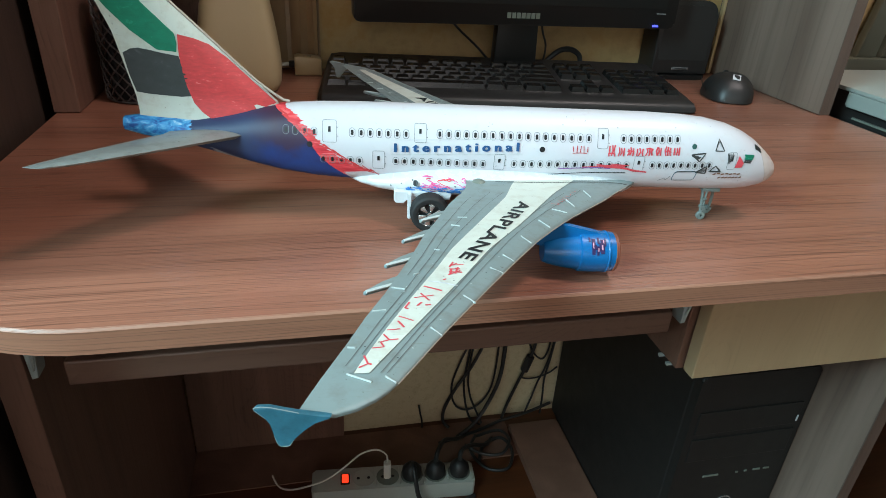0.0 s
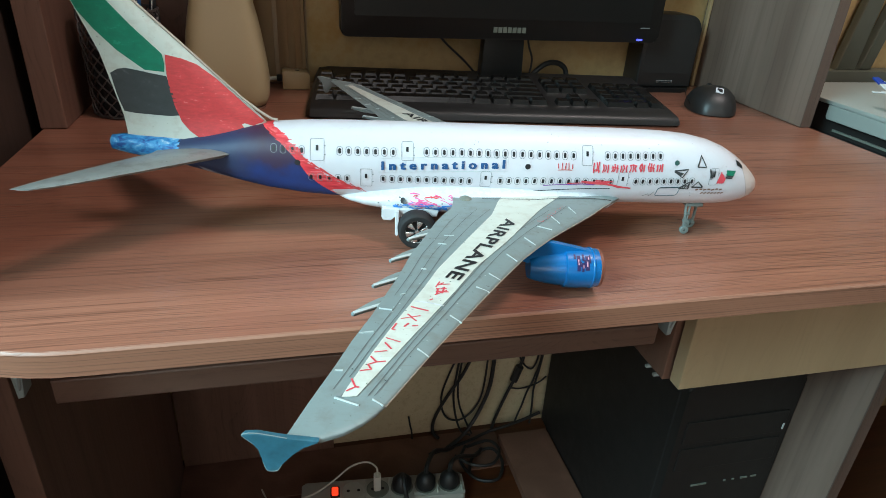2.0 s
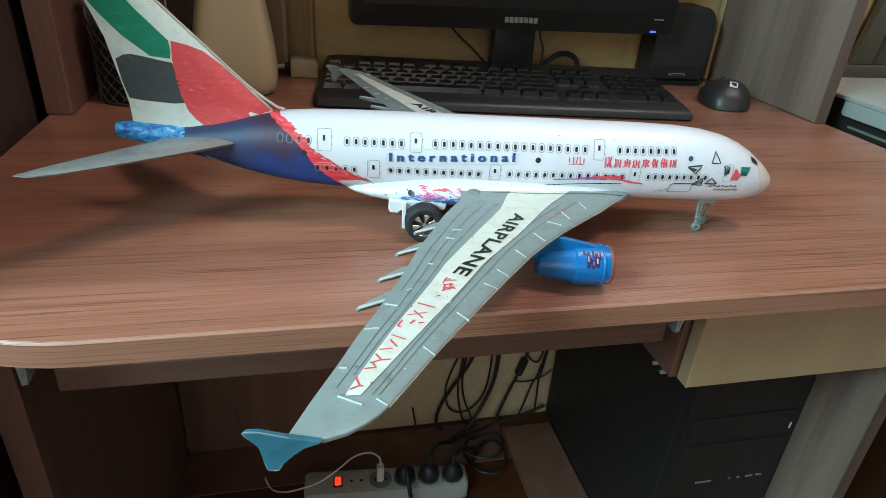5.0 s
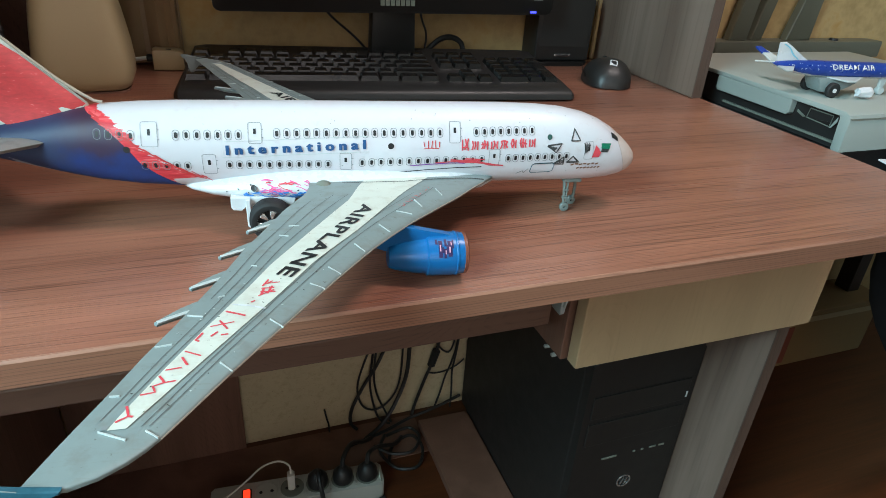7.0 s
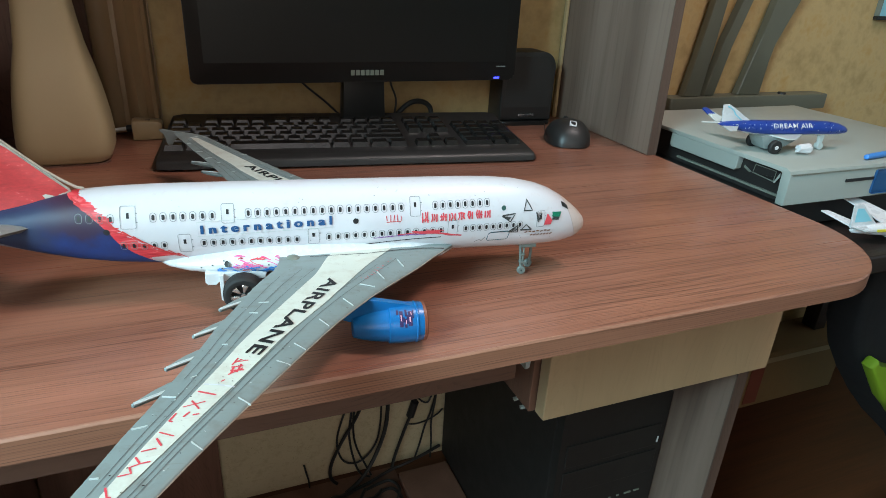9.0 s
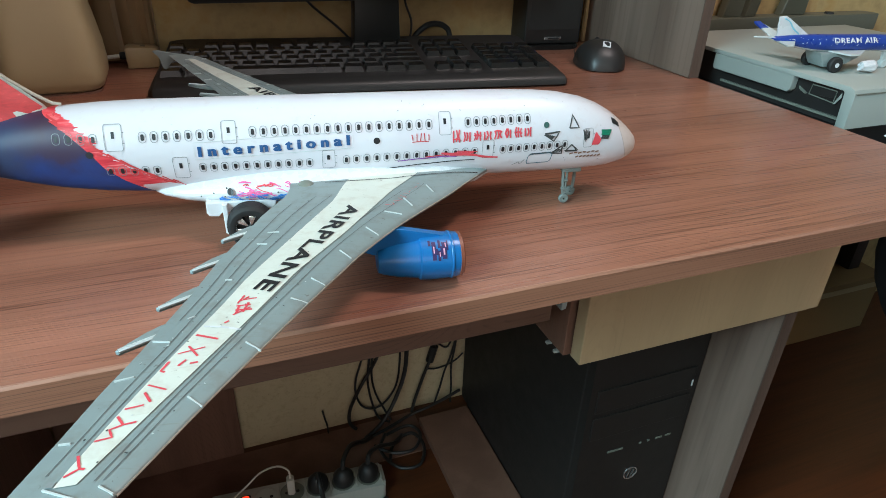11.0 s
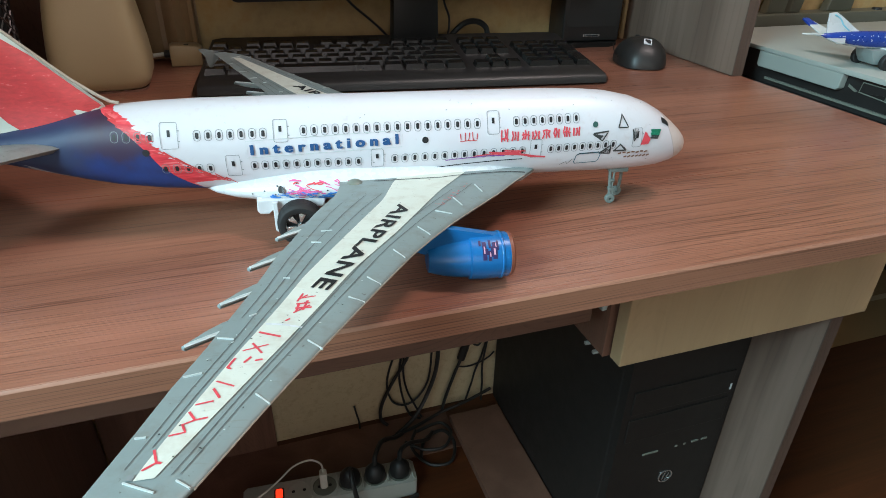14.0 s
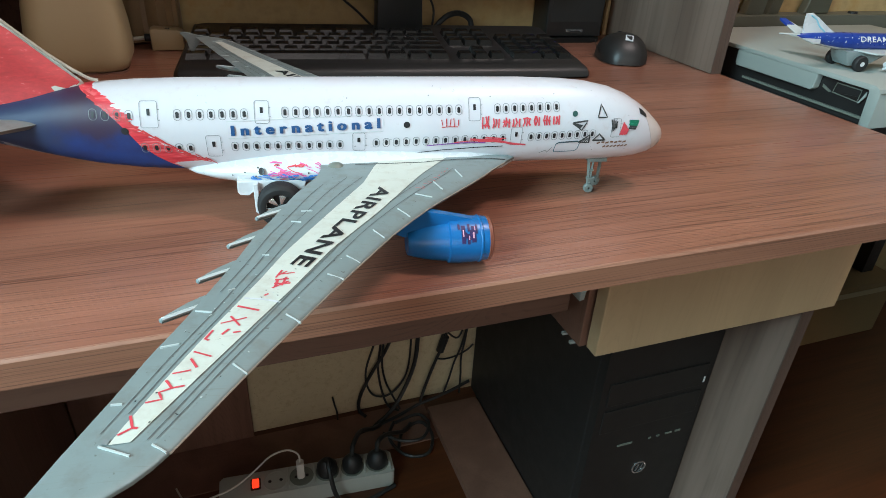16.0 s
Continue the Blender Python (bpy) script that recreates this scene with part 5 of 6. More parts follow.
emblem = part("emblem", bm, M_WHITE, mouse, "small pale square emblem")
emblem.matrix_basis = Matrix.Translation((0.002, -0.031, 0.0329)) @ Matrix.Rotation(radians(29), 4, "X") @ Matrix.Rotation(radians(-9), 4, "Z")
part("emblem_bar", prism([(-0.0036, 0.0036), (-0.0036, 0.0008), (0.0008, -0.0036), (0.0036, -0.0036), (0.0036, 0.002), (0.002, 0.0036)], 0.0005, 0.0009), M_INK, emblem)

# monitor
monitor = thing("monitor", pose(0.1945, 0.785, Z), "black widescreen computer monitor standing dark on the desk", "monitor")
bm = prism(rounded(-0.2405, 0.2405, 0.084, 0.375, 0.008), -0.005, 0.03, 0.0025, axis="y")
cab = part("monitor_case", bm, M_GLOSS, monitor, smooth=True)
part("screen", box(-0.222, 0.222, -0.0062, -0.0052, 0.112, 0.357), M_SCREEN, cab, "dark switched-off screen")
part("back_shell", prism(rounded(-0.19, 0.19, 0.11, 0.35, 0.03), 0.03, 0.055, 0.01, axis="y"), M_BLACK, cab, smooth=True)
for i in range(7):
    part("brand_bar", box(-0.0245 + i * 0.0072, -0.0245 + i * 0.0072 + 0.0056, -0.0062, -0.0053, 0.0938, 0.1012), M_TVGREY, cab, "pale grey bar")
part("status_light", box(0.204, 0.2135, -0.0064, -0.0052, 0.0865, 0.0892, 0.0004), M_LED, cab, "lit blue indicator")
part("button_mark", box(0.2075, 0.2225, -0.0062, -0.0053, 0.1045, 0.1057), M_LINE, cab)
bm = prism([(-0.034, 0.0), (0.034, 0.0), (0.03, 0.12), (-0.03, 0.12)], 0.012, 0.034, 0.003, axis="y")
part("stand_neck", bm, M_GLOSS, monitor, smooth=True)
part("stand_base", lathe([(0, 0.0), (0.088, 0.0), (0.09, 0.003), (0.086, 0.007), (0.04, 0.012), (0, 0.013)], 40, "z", centre=(0, 0.01, 0), squash=0.62), M_GLOSS, monitor, smooth=True)
cable = thing("monitor_cable", pose(0, 0, 0), "black cable looping up from the desk behind the keyboard", "cable")
part("cord", tube([(0.255, 0.84, 0.756), (0.262, 0.842, 0.772), (0.283, 0.845, 0.788), (0.303, 0.847, 0.790), (0.318, 0.847, 0.782), (0.322, 0.845, 0.768), (0.322, 0.835, 0.755)], 0.0042, 8), M_CABLE, cable, smooth=True)
cable = thing("thin_cable", pose(0, 0, 0), "thin black cable hanging down behind the monitor stand", "cable")
part("cord", tube([(0.245, 0.848, 0.86), (0.252, 0.85, 0.82), (0.261, 0.85, 0.795), (0.258, 0.848, 0.77), (0.25, 0.845, 0.7525)], 0.0016, 6), M_CABLE, cable, smooth=True)
cable = thing("signal_cable", pose(0, 0, 0), "black cable running behind the monitor neck to the desk", "cable")
part("cord", tube([(0.08, 0.85, 0.87), (0.11, 0.85, 0.825), (0.15, 0.848, 0.79), (0.185, 0.84, 0.7535)], 0.0018, 6), M_CABLE, cable, smooth=True)

# loudspeaker
speaker = thing("loudspeaker", pose(0.489, 0.845, Z, 0, 0, -4), "small black computer loudspeaker with a rounded top on the desk", "speaker")
bm = prism(arc(0.026, 0.099, 0.022, 0, 90, 6) + arc(-0.026, 0.099, 0.022, 90, 180, 6) + [(-0.049, 0.008), (0.049, 0.008)], -0.022, 0.032, 0.003, axis="y")
cabs = part("speaker_case", bm, M_BLACK, speaker, smooth=True)
part("foot", prism(rounded(-0.05, 0.05, -0.03, 0.034, 0.02), 0, 0.007, 0.002), M_GLOSS, speaker)
part("grille", prism(arc(0.022, 0.096, 0.018, 0, 90, 5) + arc(-0.022, 0.096, 0.018, 90, 180, 5) + [(-0.042, 0.03), (0.042, 0.03)], -0.02235, -0.0219, axis="y"), M_BLACK, cabs, "black cloth grille")
part("brand_bar", box(-0.014, 0.015, -0.0236, -0.0222, 0.0145, 0.0188, 0.0006), M_CHROME, cabs, "bright bar")
part("brand_slot", box(-0.008, 0.011, -0.0242, -0.0237, 0.0158, 0.0174), M_INK, cabs)

# vase, beige wall cover with socket, pen cup
vase = thing("vase", pose(-0.196, 0.765, Z), "tall cream-coloured vase with softly squared sides on the desk", "vase")
prof = [(0.0, 0.0019), (0.048, 0.0019), (0.052, 0.0042), (0.0555, 0.012), (0.0565, 0.026), (0.0552, 0.046), (0.0525, 0.066), (0.049, 0.088), (0.0455, 0.106), (0.0415, 0.122), (0.0378, 0.138), (0.0348, 0.158),
        (0.0322, 0.182), (0.0304, 0.21), (0.03, 0.24), (0.0315, 0.268), (0.036, 0.288), (0.033, 0.288), (0.028, 0.262), (0.027, 0.22), (0.032, 0.16), (0.0, 0.15)]
bm, rings = bmesh.new(), []
for r, h in prof:
    ring = []
    for i in range(64):
        a = 2 * math.pi * i / 64
        c, d = math.cos(a), math.sin(a)
        ring.append(bm.verts.new((0.92 * r * math.copysign(abs(c) ** 0.42, c), 0.92 * r * math.copysign(abs(d) ** 0.42, d), h)))
    rings.append(ring)
for a, b in zip(rings, rings[1:]):
    for i in range(64):
        bm.faces.new((a[i], a[(i + 1) % 64], b[(i + 1) % 64], b[i]))
bmesh.ops.remove_doubles(bm, verts=bm.verts, dist=1e-6)
part("vase_body", bm, M_CREAM, vase, smooth=True)
# dark foot put where only a shadow gap runs under the vase
part("foot", prism(rounded(-0.046, 0.046, -0.046, 0.046, 0.014), 0.0, 0.0018), M_BROWN, vase, "dark foot standing in for the shadow gap under the vase")
# beige colour and folds stand in for light on the brown back panel
duct = thing("cable_duct", pose(0, 0, 0), "beige folded cover on the wall, added for the lit back panel", "cable duct")
part("duct_base", box(-0.168, -0.0885, 0.8745, 0.8845, Z + 0.0005, 1.234), M_DUCT, duct)
fold = [(-0.166, 0.8743), (-0.163, 0.866), (-0.153, 0.861), (-0.143, 0.864), (-0.137, 0.8695), (-0.131, 0.869), (-0.124, 0.861), (-0.117, 0.8585), (-0.111, 0.863), (-0.107, 0.8665), (-0.103, 0.864), (-0.098, 0.857), (-0.093, 0.859), (-0.0905, 0.8743)]
part("duct_cover", prism(fold, Z + 0.004, 1.234, 0.001), M_DUCT, duct, "beige cover whose soft vertical folds imitate bands of light", smooth=True)
socket = thing("telephone_socket", pose(0, 0, 0), "ivory telephone socket box at the foot of the beige cover", "socket")
sb = part("socket_box", prism([(-0.128, Z + 0.0005), (-0.089, Z + 0.0005), (-0.0885, Z + 0.022), (-0.094, Z + 0.0255), (-0.124, Z + 0.0275), (-0.128, Z + 0.0255)], 0.828, 0.855, 0.002, axis="y"), M_IVORY, socket, smooth=True)
part("plug_collar", lathe([(0, -0.136), (0.0042, -0.136), (0.0048, -0.134), (0.0048, -0.1285), (0, -0.1285)], 14, "x", centre=(0, 0.845, Z + 0.014)), M_INK, sb)
part("cover_screw", box(-0.11, -0.104, 0.836, 0.838, Z + 0.0262, Z + 0.0272), M_INK, sb)
part("plug_cord", tube([(-0.136, 0.845, Z + 0.014), (-0.15, 0.843, Z + 0.013), (-0.166, 0.842, Z + 0.0125)], 0.0026, 8), M_WCABLE, sb, "pale plug stem", smooth=True)

cup = thing("pen_cup", pose(-0.307, 0.716, Z), "dark pen cup covered in a diamond wire mesh", "pen cup")
part("inner_cup", lathe([(0.0, 0.002), (0.036, 0.002), (0.036, 0.115), (0.033, 0.115), (0.033, 0.006), (0.0, 0.006)], 32, "z"), M_DARKFAB, cup, smooth=True)
R = 0.043
for k in range(18):
    for turn in (1, -1):
        pts = []
        for i in range(25):
            z = 0.002 + 0.118 * i / 24
            zig = 2 * math.pi / 18 * (k + turn * (abs((i / 3) % 2 - 1) - 0.5) * 1.0)
            r = R + 0.0012 * turn * math.sin(i * 1.05)
            pts.append((r * math.cos(zig), r * math.sin(zig), z))
        part("wire", tube(pts, 0.0011, 4, sub=1), M_WIRE, cup, smooth=True)
for z in (0.002, 0.12):
    part("wire_ring", tube([(R * math.cos(2 * math.pi * i / 24), R * math.sin(2 * math.pi * i / 24), z) for i in range(25)], 0.0016, 5, sub=1), M_WIRE, cup, smooth=True)
for i, (x, y, lean, mt, name) in enumerate(((0.012, 0.0, 5, M_NAVY, "blue"), (0.02, 0.012, 8, M_INK, "black"), (0.006, 0.014, 2, M_SKYINK, "light blue"), (-0.012, -0.004, -6, M_INK, "black"))):
    pen = thing("pen", pose(-0.307 + x, 0.716 + y, Z + 0.0065, 0, lean, 0), "plain %s ballpoint pen standing in the wire cup" % name, "pen", "pens in the cup")
    part("barrel", lathe([(0.0, 0.0), (0.0015, 0.004), (0.0038, 0.014), (0.0038, 0.13), (0.0032, 0.136), (0, 0.136)], 12, "z"), mt, pen, smooth=True)
    part("clip", box(-0.001, 0.001, -0.0062, -0.0036, 0.105, 0.134, 0.0004), M_CHROME, pen)

# ---- under the desk ----
tower = thing("computer_tower", pose(0, 0, 0), "black computer tower standing on the floor under the drawer", "computer")
part("tower_case", box(0.386, 0.568, 0.464, 0.865, 0.012, 0.44, 0.004), M_TOWER, tower)
part("front_panel", prism(rounded(0.386, 0.5755, 0.016, 0.438, 0.008), 0.449, 0.464, 0.003, axis="y"), M_TOWER, tower, "black front panel")
part("optical_drive", box(0.397, 0.565, 0.4465, 0.4492, 0.335, 0.376, 0.001), M_TOWER, tower)
part("drive_button", box(0.5605, 0.5635, 0.4455, 0.4465, 0.341, 0.352, 0.0003), M_GREYL, tower, "small pale eject button")
part("drive_bay", box(0.397, 0.565, 0.4468, 0.4492, 0.282, 0.325, 0.001), M_TOWER, tower)
for x0, x1 in ((0.436, 0.462), (0.492, 0.496), (0.507, 0.511), (0.522, 0.534), (0.54, 0.55)):
    part("front_port", box(x0, x1, 0.4478, 0.4492, 0.2445, 0.2475), M_TVGREY, tower)
ring = bmesh.new()
lathe([(0.0105, -0.0004), (0.0128, -0.0004), (0.0128, 0.0012), (0.0105, 0.0012), (0.0105, -0.0004)], 28, "y", bm=ring, centre=(0.489, 0.4482, 0.183))
for a, b in (((-0.0055, -0.0065), (-0.001, 0.0085)), ((0.001, -0.0085), (0.0055, 0.0065))):
    tube([(0.489 + a[0], 0.448, 0.183 + a[1]), (0.489 + b[0], 0.448, 0.183 + b[1])], 0.0009, 4, ring, sub=1)
part("round_emblem", ring, M_CHROME, tower, "round pale emblem")
for x in (0.4, 0.553):
    for y in (0.49, 0.84):
        part("foot", lathe([(0, 0), (0.009, 0), (0.0085, 0.012), (0, 0.012)], 14, "z", centre=(x, y, 0)), M_RUBBER, tower)

strip = thing("power_strip", pose(0.013, 0.712, 0, 0, 0, -4.5), "white five-socket power strip with a lit red switch on the floor", "power strip")
case = part("strip_case", prism(rounded(-0.152, 0.15, -0.026, 0.026, 0.006), 0.0, 0.036, 0.004), M_STRIP, strip, smooth=True)
part("switch", box(-0.0975, -0.0855, -0.009, 0.009, 0.034, 0.041, 0.002), M_SWITCH, case, "glowing red rocker switch")
part("switch_frame", prism(rounded(-0.1, -0.083, -0.0125, 0.0125, 0.003), 0.033, 0.0372, 0.0005), M_INK, case)
for i in range(5):
    x = -0.058 + i * 0.045
    well = lathe([(0.0208, 0.0362), (0.0208, 0.0372), (0.0196, 0.0372), (0.019, 0.0366), (0.0, 0.0366)], 28, "z", centre=(x, 0, 0))
    so = part("socket", well, M_TVGREY if i else M_STRIP, case, "round recessed socket", smooth=True)
    for dx in (-0.0095, 0.0095):
        part("contact_hole", lathe([(0, 0.0366), (0.003, 0.0366), (0.003, 0.0371), (0, 0.0371)], 10, "z", centre=(x + dx, 0, 0)), M_INK, so)
    part("divider", box(x + 0.0215, x + 0.0235, -0.02, 0.02, 0.035, 0.041, 0.0006), M_STRIP, case)


def plug(name, x, material, way, r, label):
    """A plug that sits in the strip, with its cord."""
    ob = thing(name, pose(0.013, 0.712, 0, 0, 0, -4.5), label, "plug")
    part("plug_body", lathe([(0.0, 0.0375), (0.0175, 0.0375), (0.0185, 0.042), (0.0178, 0.053), (0.011, 0.062), (0.007, 0.066), (0, 0.067)], 22, "z", centre=(x, 0, 0)), material, ob, smooth=True)
    part("cord", tube([(x, 0, 0.06)] + way, r, 7), material, ob, smooth=True)


plug("black_plug", 0.032, M_CABLE, [(0.033, -0.012, 0.078), (0.035, -0.034, 0.066), (0.042, -0.048, 0.03), (0.06, -0.054, 0.008), (0.1, -0.05, 0.0045), (0.15, -0.03, 0.0045)], 0.0042, "black round mains plug in the power strip")
plug("black_plug", 0.077, M_CABLE, [(0.08, 0.01, 0.08), (0.1, 0.05, 0.07), (0.13, 0.09, 0.03), (0.15, 0.12, 0.006)], 0.0042, "black round mains plug in the power strip")
plug("black_plug", 0.122, M_CABLE, [(0.126, 0.01, 0.08), (0.15, 0.04, 0.062), (0.19, 0.08, 0.02), (0.21, 0.11, 0.006)], 0.0042, "black round mains plug in the power strip")
white = thing("white_plug", pose(0.013, 0.712, 0, 0, 0, -4.5), "small white charger plug with a thin arched white cord", "plug")
part("plug_body", prism(rounded(-0.0205, -0.0075, -0.007, 0.007, 0.003), 0.0375, 0.072, 0.002), M_WCABLE, white, smooth=True)
part("cord", tube([(-0.014, 0, 0.07), (-0.016, 0.004, 0.088), (-0.034, 0.006, 0.1), (-0.062, 0.004, 0.094), (-0.09, -0.004, 0.074), (-0.125, -0.012, 0.052), (-0.16, -0.018, 0.044), (-0.19, -0.01, 0.03), (-0.215, 0.02, 0.006), (-0.23, 0.05, 0.003)], 0.0017, 6), M_WCABLE, white, smooth=True)

WALL_CABLES = (
    ("thick black cable in a wide loop against the wall", 0.005, [(0.262, 0.862, 0.45), (0.262, 0.866, 0.3), (0.262, 0.868, 0.18), (0.256, 0.866, 0.11), (0.232, 0.858, 0.05), (0.2, 0.84, 0.018), (0.16, 0.82, 0.006)]),
    ("black cable hanging in a loop against the wall", 0.0042, [(0.236, 0.865, 0.42), (0.228, 0.866, 0.26), (0.2, 0.868, 0.165), (0.165, 0.868, 0.1), (0.142, 0.866, 0.05), (0.138, 0.86, 0.018), (0.15, 0.85, 0.006)]),
    ("thin black cable crossing the wall", 0.0028, [(0.19, 0.86, 0.4), (0.19, 0.866, 0.25), (0.184, 0.868, 0.16), (0.18, 0.868, 0.11), (0.188, 0.868, 0.05), (0.2, 0.86, 0.012), (0.22, 0.85, 0.004)]),
    ("thin black cable crossing the wall", 0.0026, [(0.2, 0.86, 0.4), (0.197, 0.864, 0.25), (0.188, 0.866, 0.14), (0.194, 0.866, 0.08), (0.21, 0.862, 0.035), (0.222, 0.85, 0.008)]),
    ("black cable with a ferrite lump against the wall", 0.004, [(0.335, 0.862, 0.42), (0.332, 0.866, 0.24), (0.318, 0.868, 0.15), (0.298, 0.868, 0.09), (0.28, 0.866, 0.035), (0.27, 0.86, 0.006)]),
    ("thin black cable running level along the wall", 0.0022, [(0.305, 0.868, 0.108), (0.325, 0.87, 0.101), (0.35, 0.87, 0.104), (0.372, 0.868, 0.116), (0.384, 0.866, 0.13)]),
    ("thin black cable beside the computer", 0.0026, [(0.37, 0.86, 0.38), (0.368, 0.866, 0.2), (0.358, 0.868, 0.13), (0.345, 0.868, 0.09), (0.335, 0.866, 0.05), (0.32, 0.86, 0.01)]),
    ("thin black cable beside the computer", 0.0026, [(0.376, 0.86, 0.3), (0.366, 0.866, 0.16), (0.36, 0.868, 0.1), (0.362, 0.868, 0.05), (0.358, 0.86, 0.008)]),
    ("black cable lying along the skirting", 0.004, [(0.382, 0.866, 0.03), (0.34, 0.858, 0.022), (0.3, 0.852, 0.016), (0.26, 0.85, 0.008), (0.2, 0.83, 0.005), (0.12, 0.81, 0.005)]),
    ("short cable end sticking up by the wall", 0.0022, [(0.094, 0.862, 0.003), (0.093, 0.866, 0.022), (0.09, 0.868, 0.036), (0.086, 0.868, 0.06)]),
    ("thin black cable hanging in a long loop", 0.0026, [(0.222, 0.864, 0.4), (0.205, 0.87, 0.26), (0.172, 0.871, 0.17), (0.155, 0.871, 0.1), (0.168, 0.87, 0.045), (0.205, 0.87, 0.035), (0.24, 0.871, 0.08), (0.249, 0.871, 0.17), (0.246, 0.868, 0.3), (0.246, 0.862, 0.42)]),
    ("thin black cable looped behind the others", 0.0024, [(0.31, 0.864, 0.4), (0.304, 0.871, 0.26), (0.322, 0.872, 0.18), (0.35, 0.872, 0.15), (0.362, 0.872, 0.19), (0.35, 0.871, 0.26), (0.344, 0.866, 0.4)]),
    ("black cable coiled on the floor", 0.004, [(0.19, 0.75, 0.0045), (0.21, 0.79, 0.005), (0.25, 0.8, 0.01), (0.262, 0.76, 0.012), (0.24, 0.72, 0.008), (0.2, 0.73, 0.005), (0.18, 0.78, 0.005), (0.2, 0.82, 0.005)]),
    ("black cable coiled on the floor", 0.0038, [(0.17, 0.79, 0.0125), (0.2, 0.76, 0.013), (0.24, 0.755, 0.014), (0.265, 0.79, 0.013), (0.25, 0.82, 0.012), (0.2, 0.81, 0.0125)]))
for label, r, pts in WALL_CABLES:
    ob = thing("cable", pose(0, 0, 0), label, "cable", "cables under the desk")
    part("cord", tube(pts, r * 0.85, 7), M_CABLE, ob, smooth=True)
    if "ferrite" in label:
        part("ferrite", tube([(0.3205, 0.867, 0.163), (0.311, 0.868, 0.127)], 0.0085, 12, sub=1), M_CABLE, ob)

# ---- beside the desk ----
table = thing("side_table", pose(0, 0, 0), "low black side table beside the desk", "table")
part("tabletop", box(0.612, 1.5, 0.33, 0.88, 0.662, 0.688, 0.003), M_SIDEB, table)
for x in (0.66, 1.45):
    for y in (0.84,):
        part("leg", box(x - 0.02, x + 0.02, y - 0.02, y + 0.02, 0, 0.6615, 0.002), M_SIDEB, table)
lower = thing("disc_player", pose(0, 0, 0), "flat black disc player under the silver one on the table", "player")
part("player_case", box(0.612, 1.02, 0.432, 0.775, 0.692, 0.7325, 0.002), M_BLACK, lower)
part("player_seam", box(0.6105, 0.6118, 0.44, 0.77, 0.7225, 0.7245), M_LINE, lower)
for x in (0.65, 0.98):
    for y in (0.47, 0.74):
        part("foot", lathe([(0, 0.6885), (0.01, 0.6885), (0.01, 0.692), (0, 0.692)], 12, "z", centre=(x, y, 0)), M_RUBBER, lower)

con = thing("silver_player", pose(0, 0, 0), "silver-white video player with vents in its side on the black one", "player")
bm = prism([(0.411, 0.7345), (0.411, 0.772), (0.4135, 0.779), (0.42, 0.782), (0.752, 0.782), (0.752, 0.7765), (0.426, 0.7765), (0.424, 0.774), (0.424, 0.7345), (0.4225, 0.7335), (0.413, 0.7335)], 0.641, 1.04, 0.0008, axis="x")
cc = part("player_case", bm, M_CONSOLE, con, smooth=True)
part("inner_body", box(0.652, 1.03, 0.4245, 0.751, 0.7335, 0.776), M_BLACK, cc, "black inner body")
part("side_cover", prism([(0.502, 0.755), (0.498, 0.7585), (0.497, 0.7755), (0.5, 0.7763), (0.63, 0.7763), (0.633, 0.7755), (0.633, 0.7585), (0.63, 0.755)], 0.6415, 0.652, 0.0015, axis="x"), M_CONSOLE, cc, "silver side flap")
# open bay in the side: a thin outline, a sloping floor plate, and pale plates at both ends
bay = [(0.4415, 0.7565), (0.4405, 0.7705), (0.4745, 0.7705), (0.4765, 0.7585)]
part("vent_frame", tube([(0.6505, y, z) for y, z in bay + bay[:1]], 0.00075, 6, sub=1), M_TVGREY, cc, "thin pale bay outline", smooth=True)
part("vent_floor", prism([(0.4425, 0.7568), (0.4425, 0.762), (0.468, 0.7592), (0.4755, 0.7588)], 0.6512, 0.6518, axis="x"), M_TOWER, cc, "dim sloping bay floor")
part("vent_fin", prism([(0.4315, 0.7715), (0.4385, 0.7565), (0.4365, 0.7568), (0.4305, 0.766)], 0.6465, 0.6475, axis="x"), M_CONSOLE, cc, "pale slanting vent plate")
part("vent_fin", prism([(0.479, 0.7588), (0.4925, 0.7645), (0.4925, 0.761), (0.482, 0.757)], 0.6505, 0.6515, axis="x"), M_TVGREY, cc, "dim grey vent plate")
part("lower_rim", box(0.6485, 0.652, 0.4245, 0.62, 0.7395, 0.7425), M_TVGREY, cc)
part("disc_slot", box(0.745, 0.84, 0.4098, 0.4112, 0.7585, 0.7625), M_INK, cc, "dark disc slot")
part("button_panel", box(0.8, 0.86, 0.4092, 0.4112, 0.738, 0.772, 0.003), M_NAVY, cc, "blue button panel")
part("edge_seam", box(0.642, 1.038, 0.4098, 0.4112, 0.7745, 0.7755), M_TVGREY, cc)

# small blue airliner
sp = thing("small_toy_airplane", pose(0.7105, 0.494, 0.782, 0, 0, -9), "small blue and white toy airliner on the silver player", "toy airplane")
M_STARBLUE = plain("star_blue_print", (26, 58, 140), 0.3, vary=0.25, scale=200)
SMALL = ((0.104, 0.0005, 0.0265), (0.1025, 0.003, 0.0268), (0.097, 0.0058, 0.0278), (0.086, 0.0084, 0.0292), (0.07, 0.0101, 0.0303), (0.045, 0.0108, 0.031), (-0.03, 0.0108, 0.0315), (-0.052, 0.0102, 0.0323), (-0.072, 0.0084, 0.0338), (-0.09, 0.0058, 0.0356), (-0.104, 0.003, 0.0372), (-0.108, 0.0008, 0.0376))


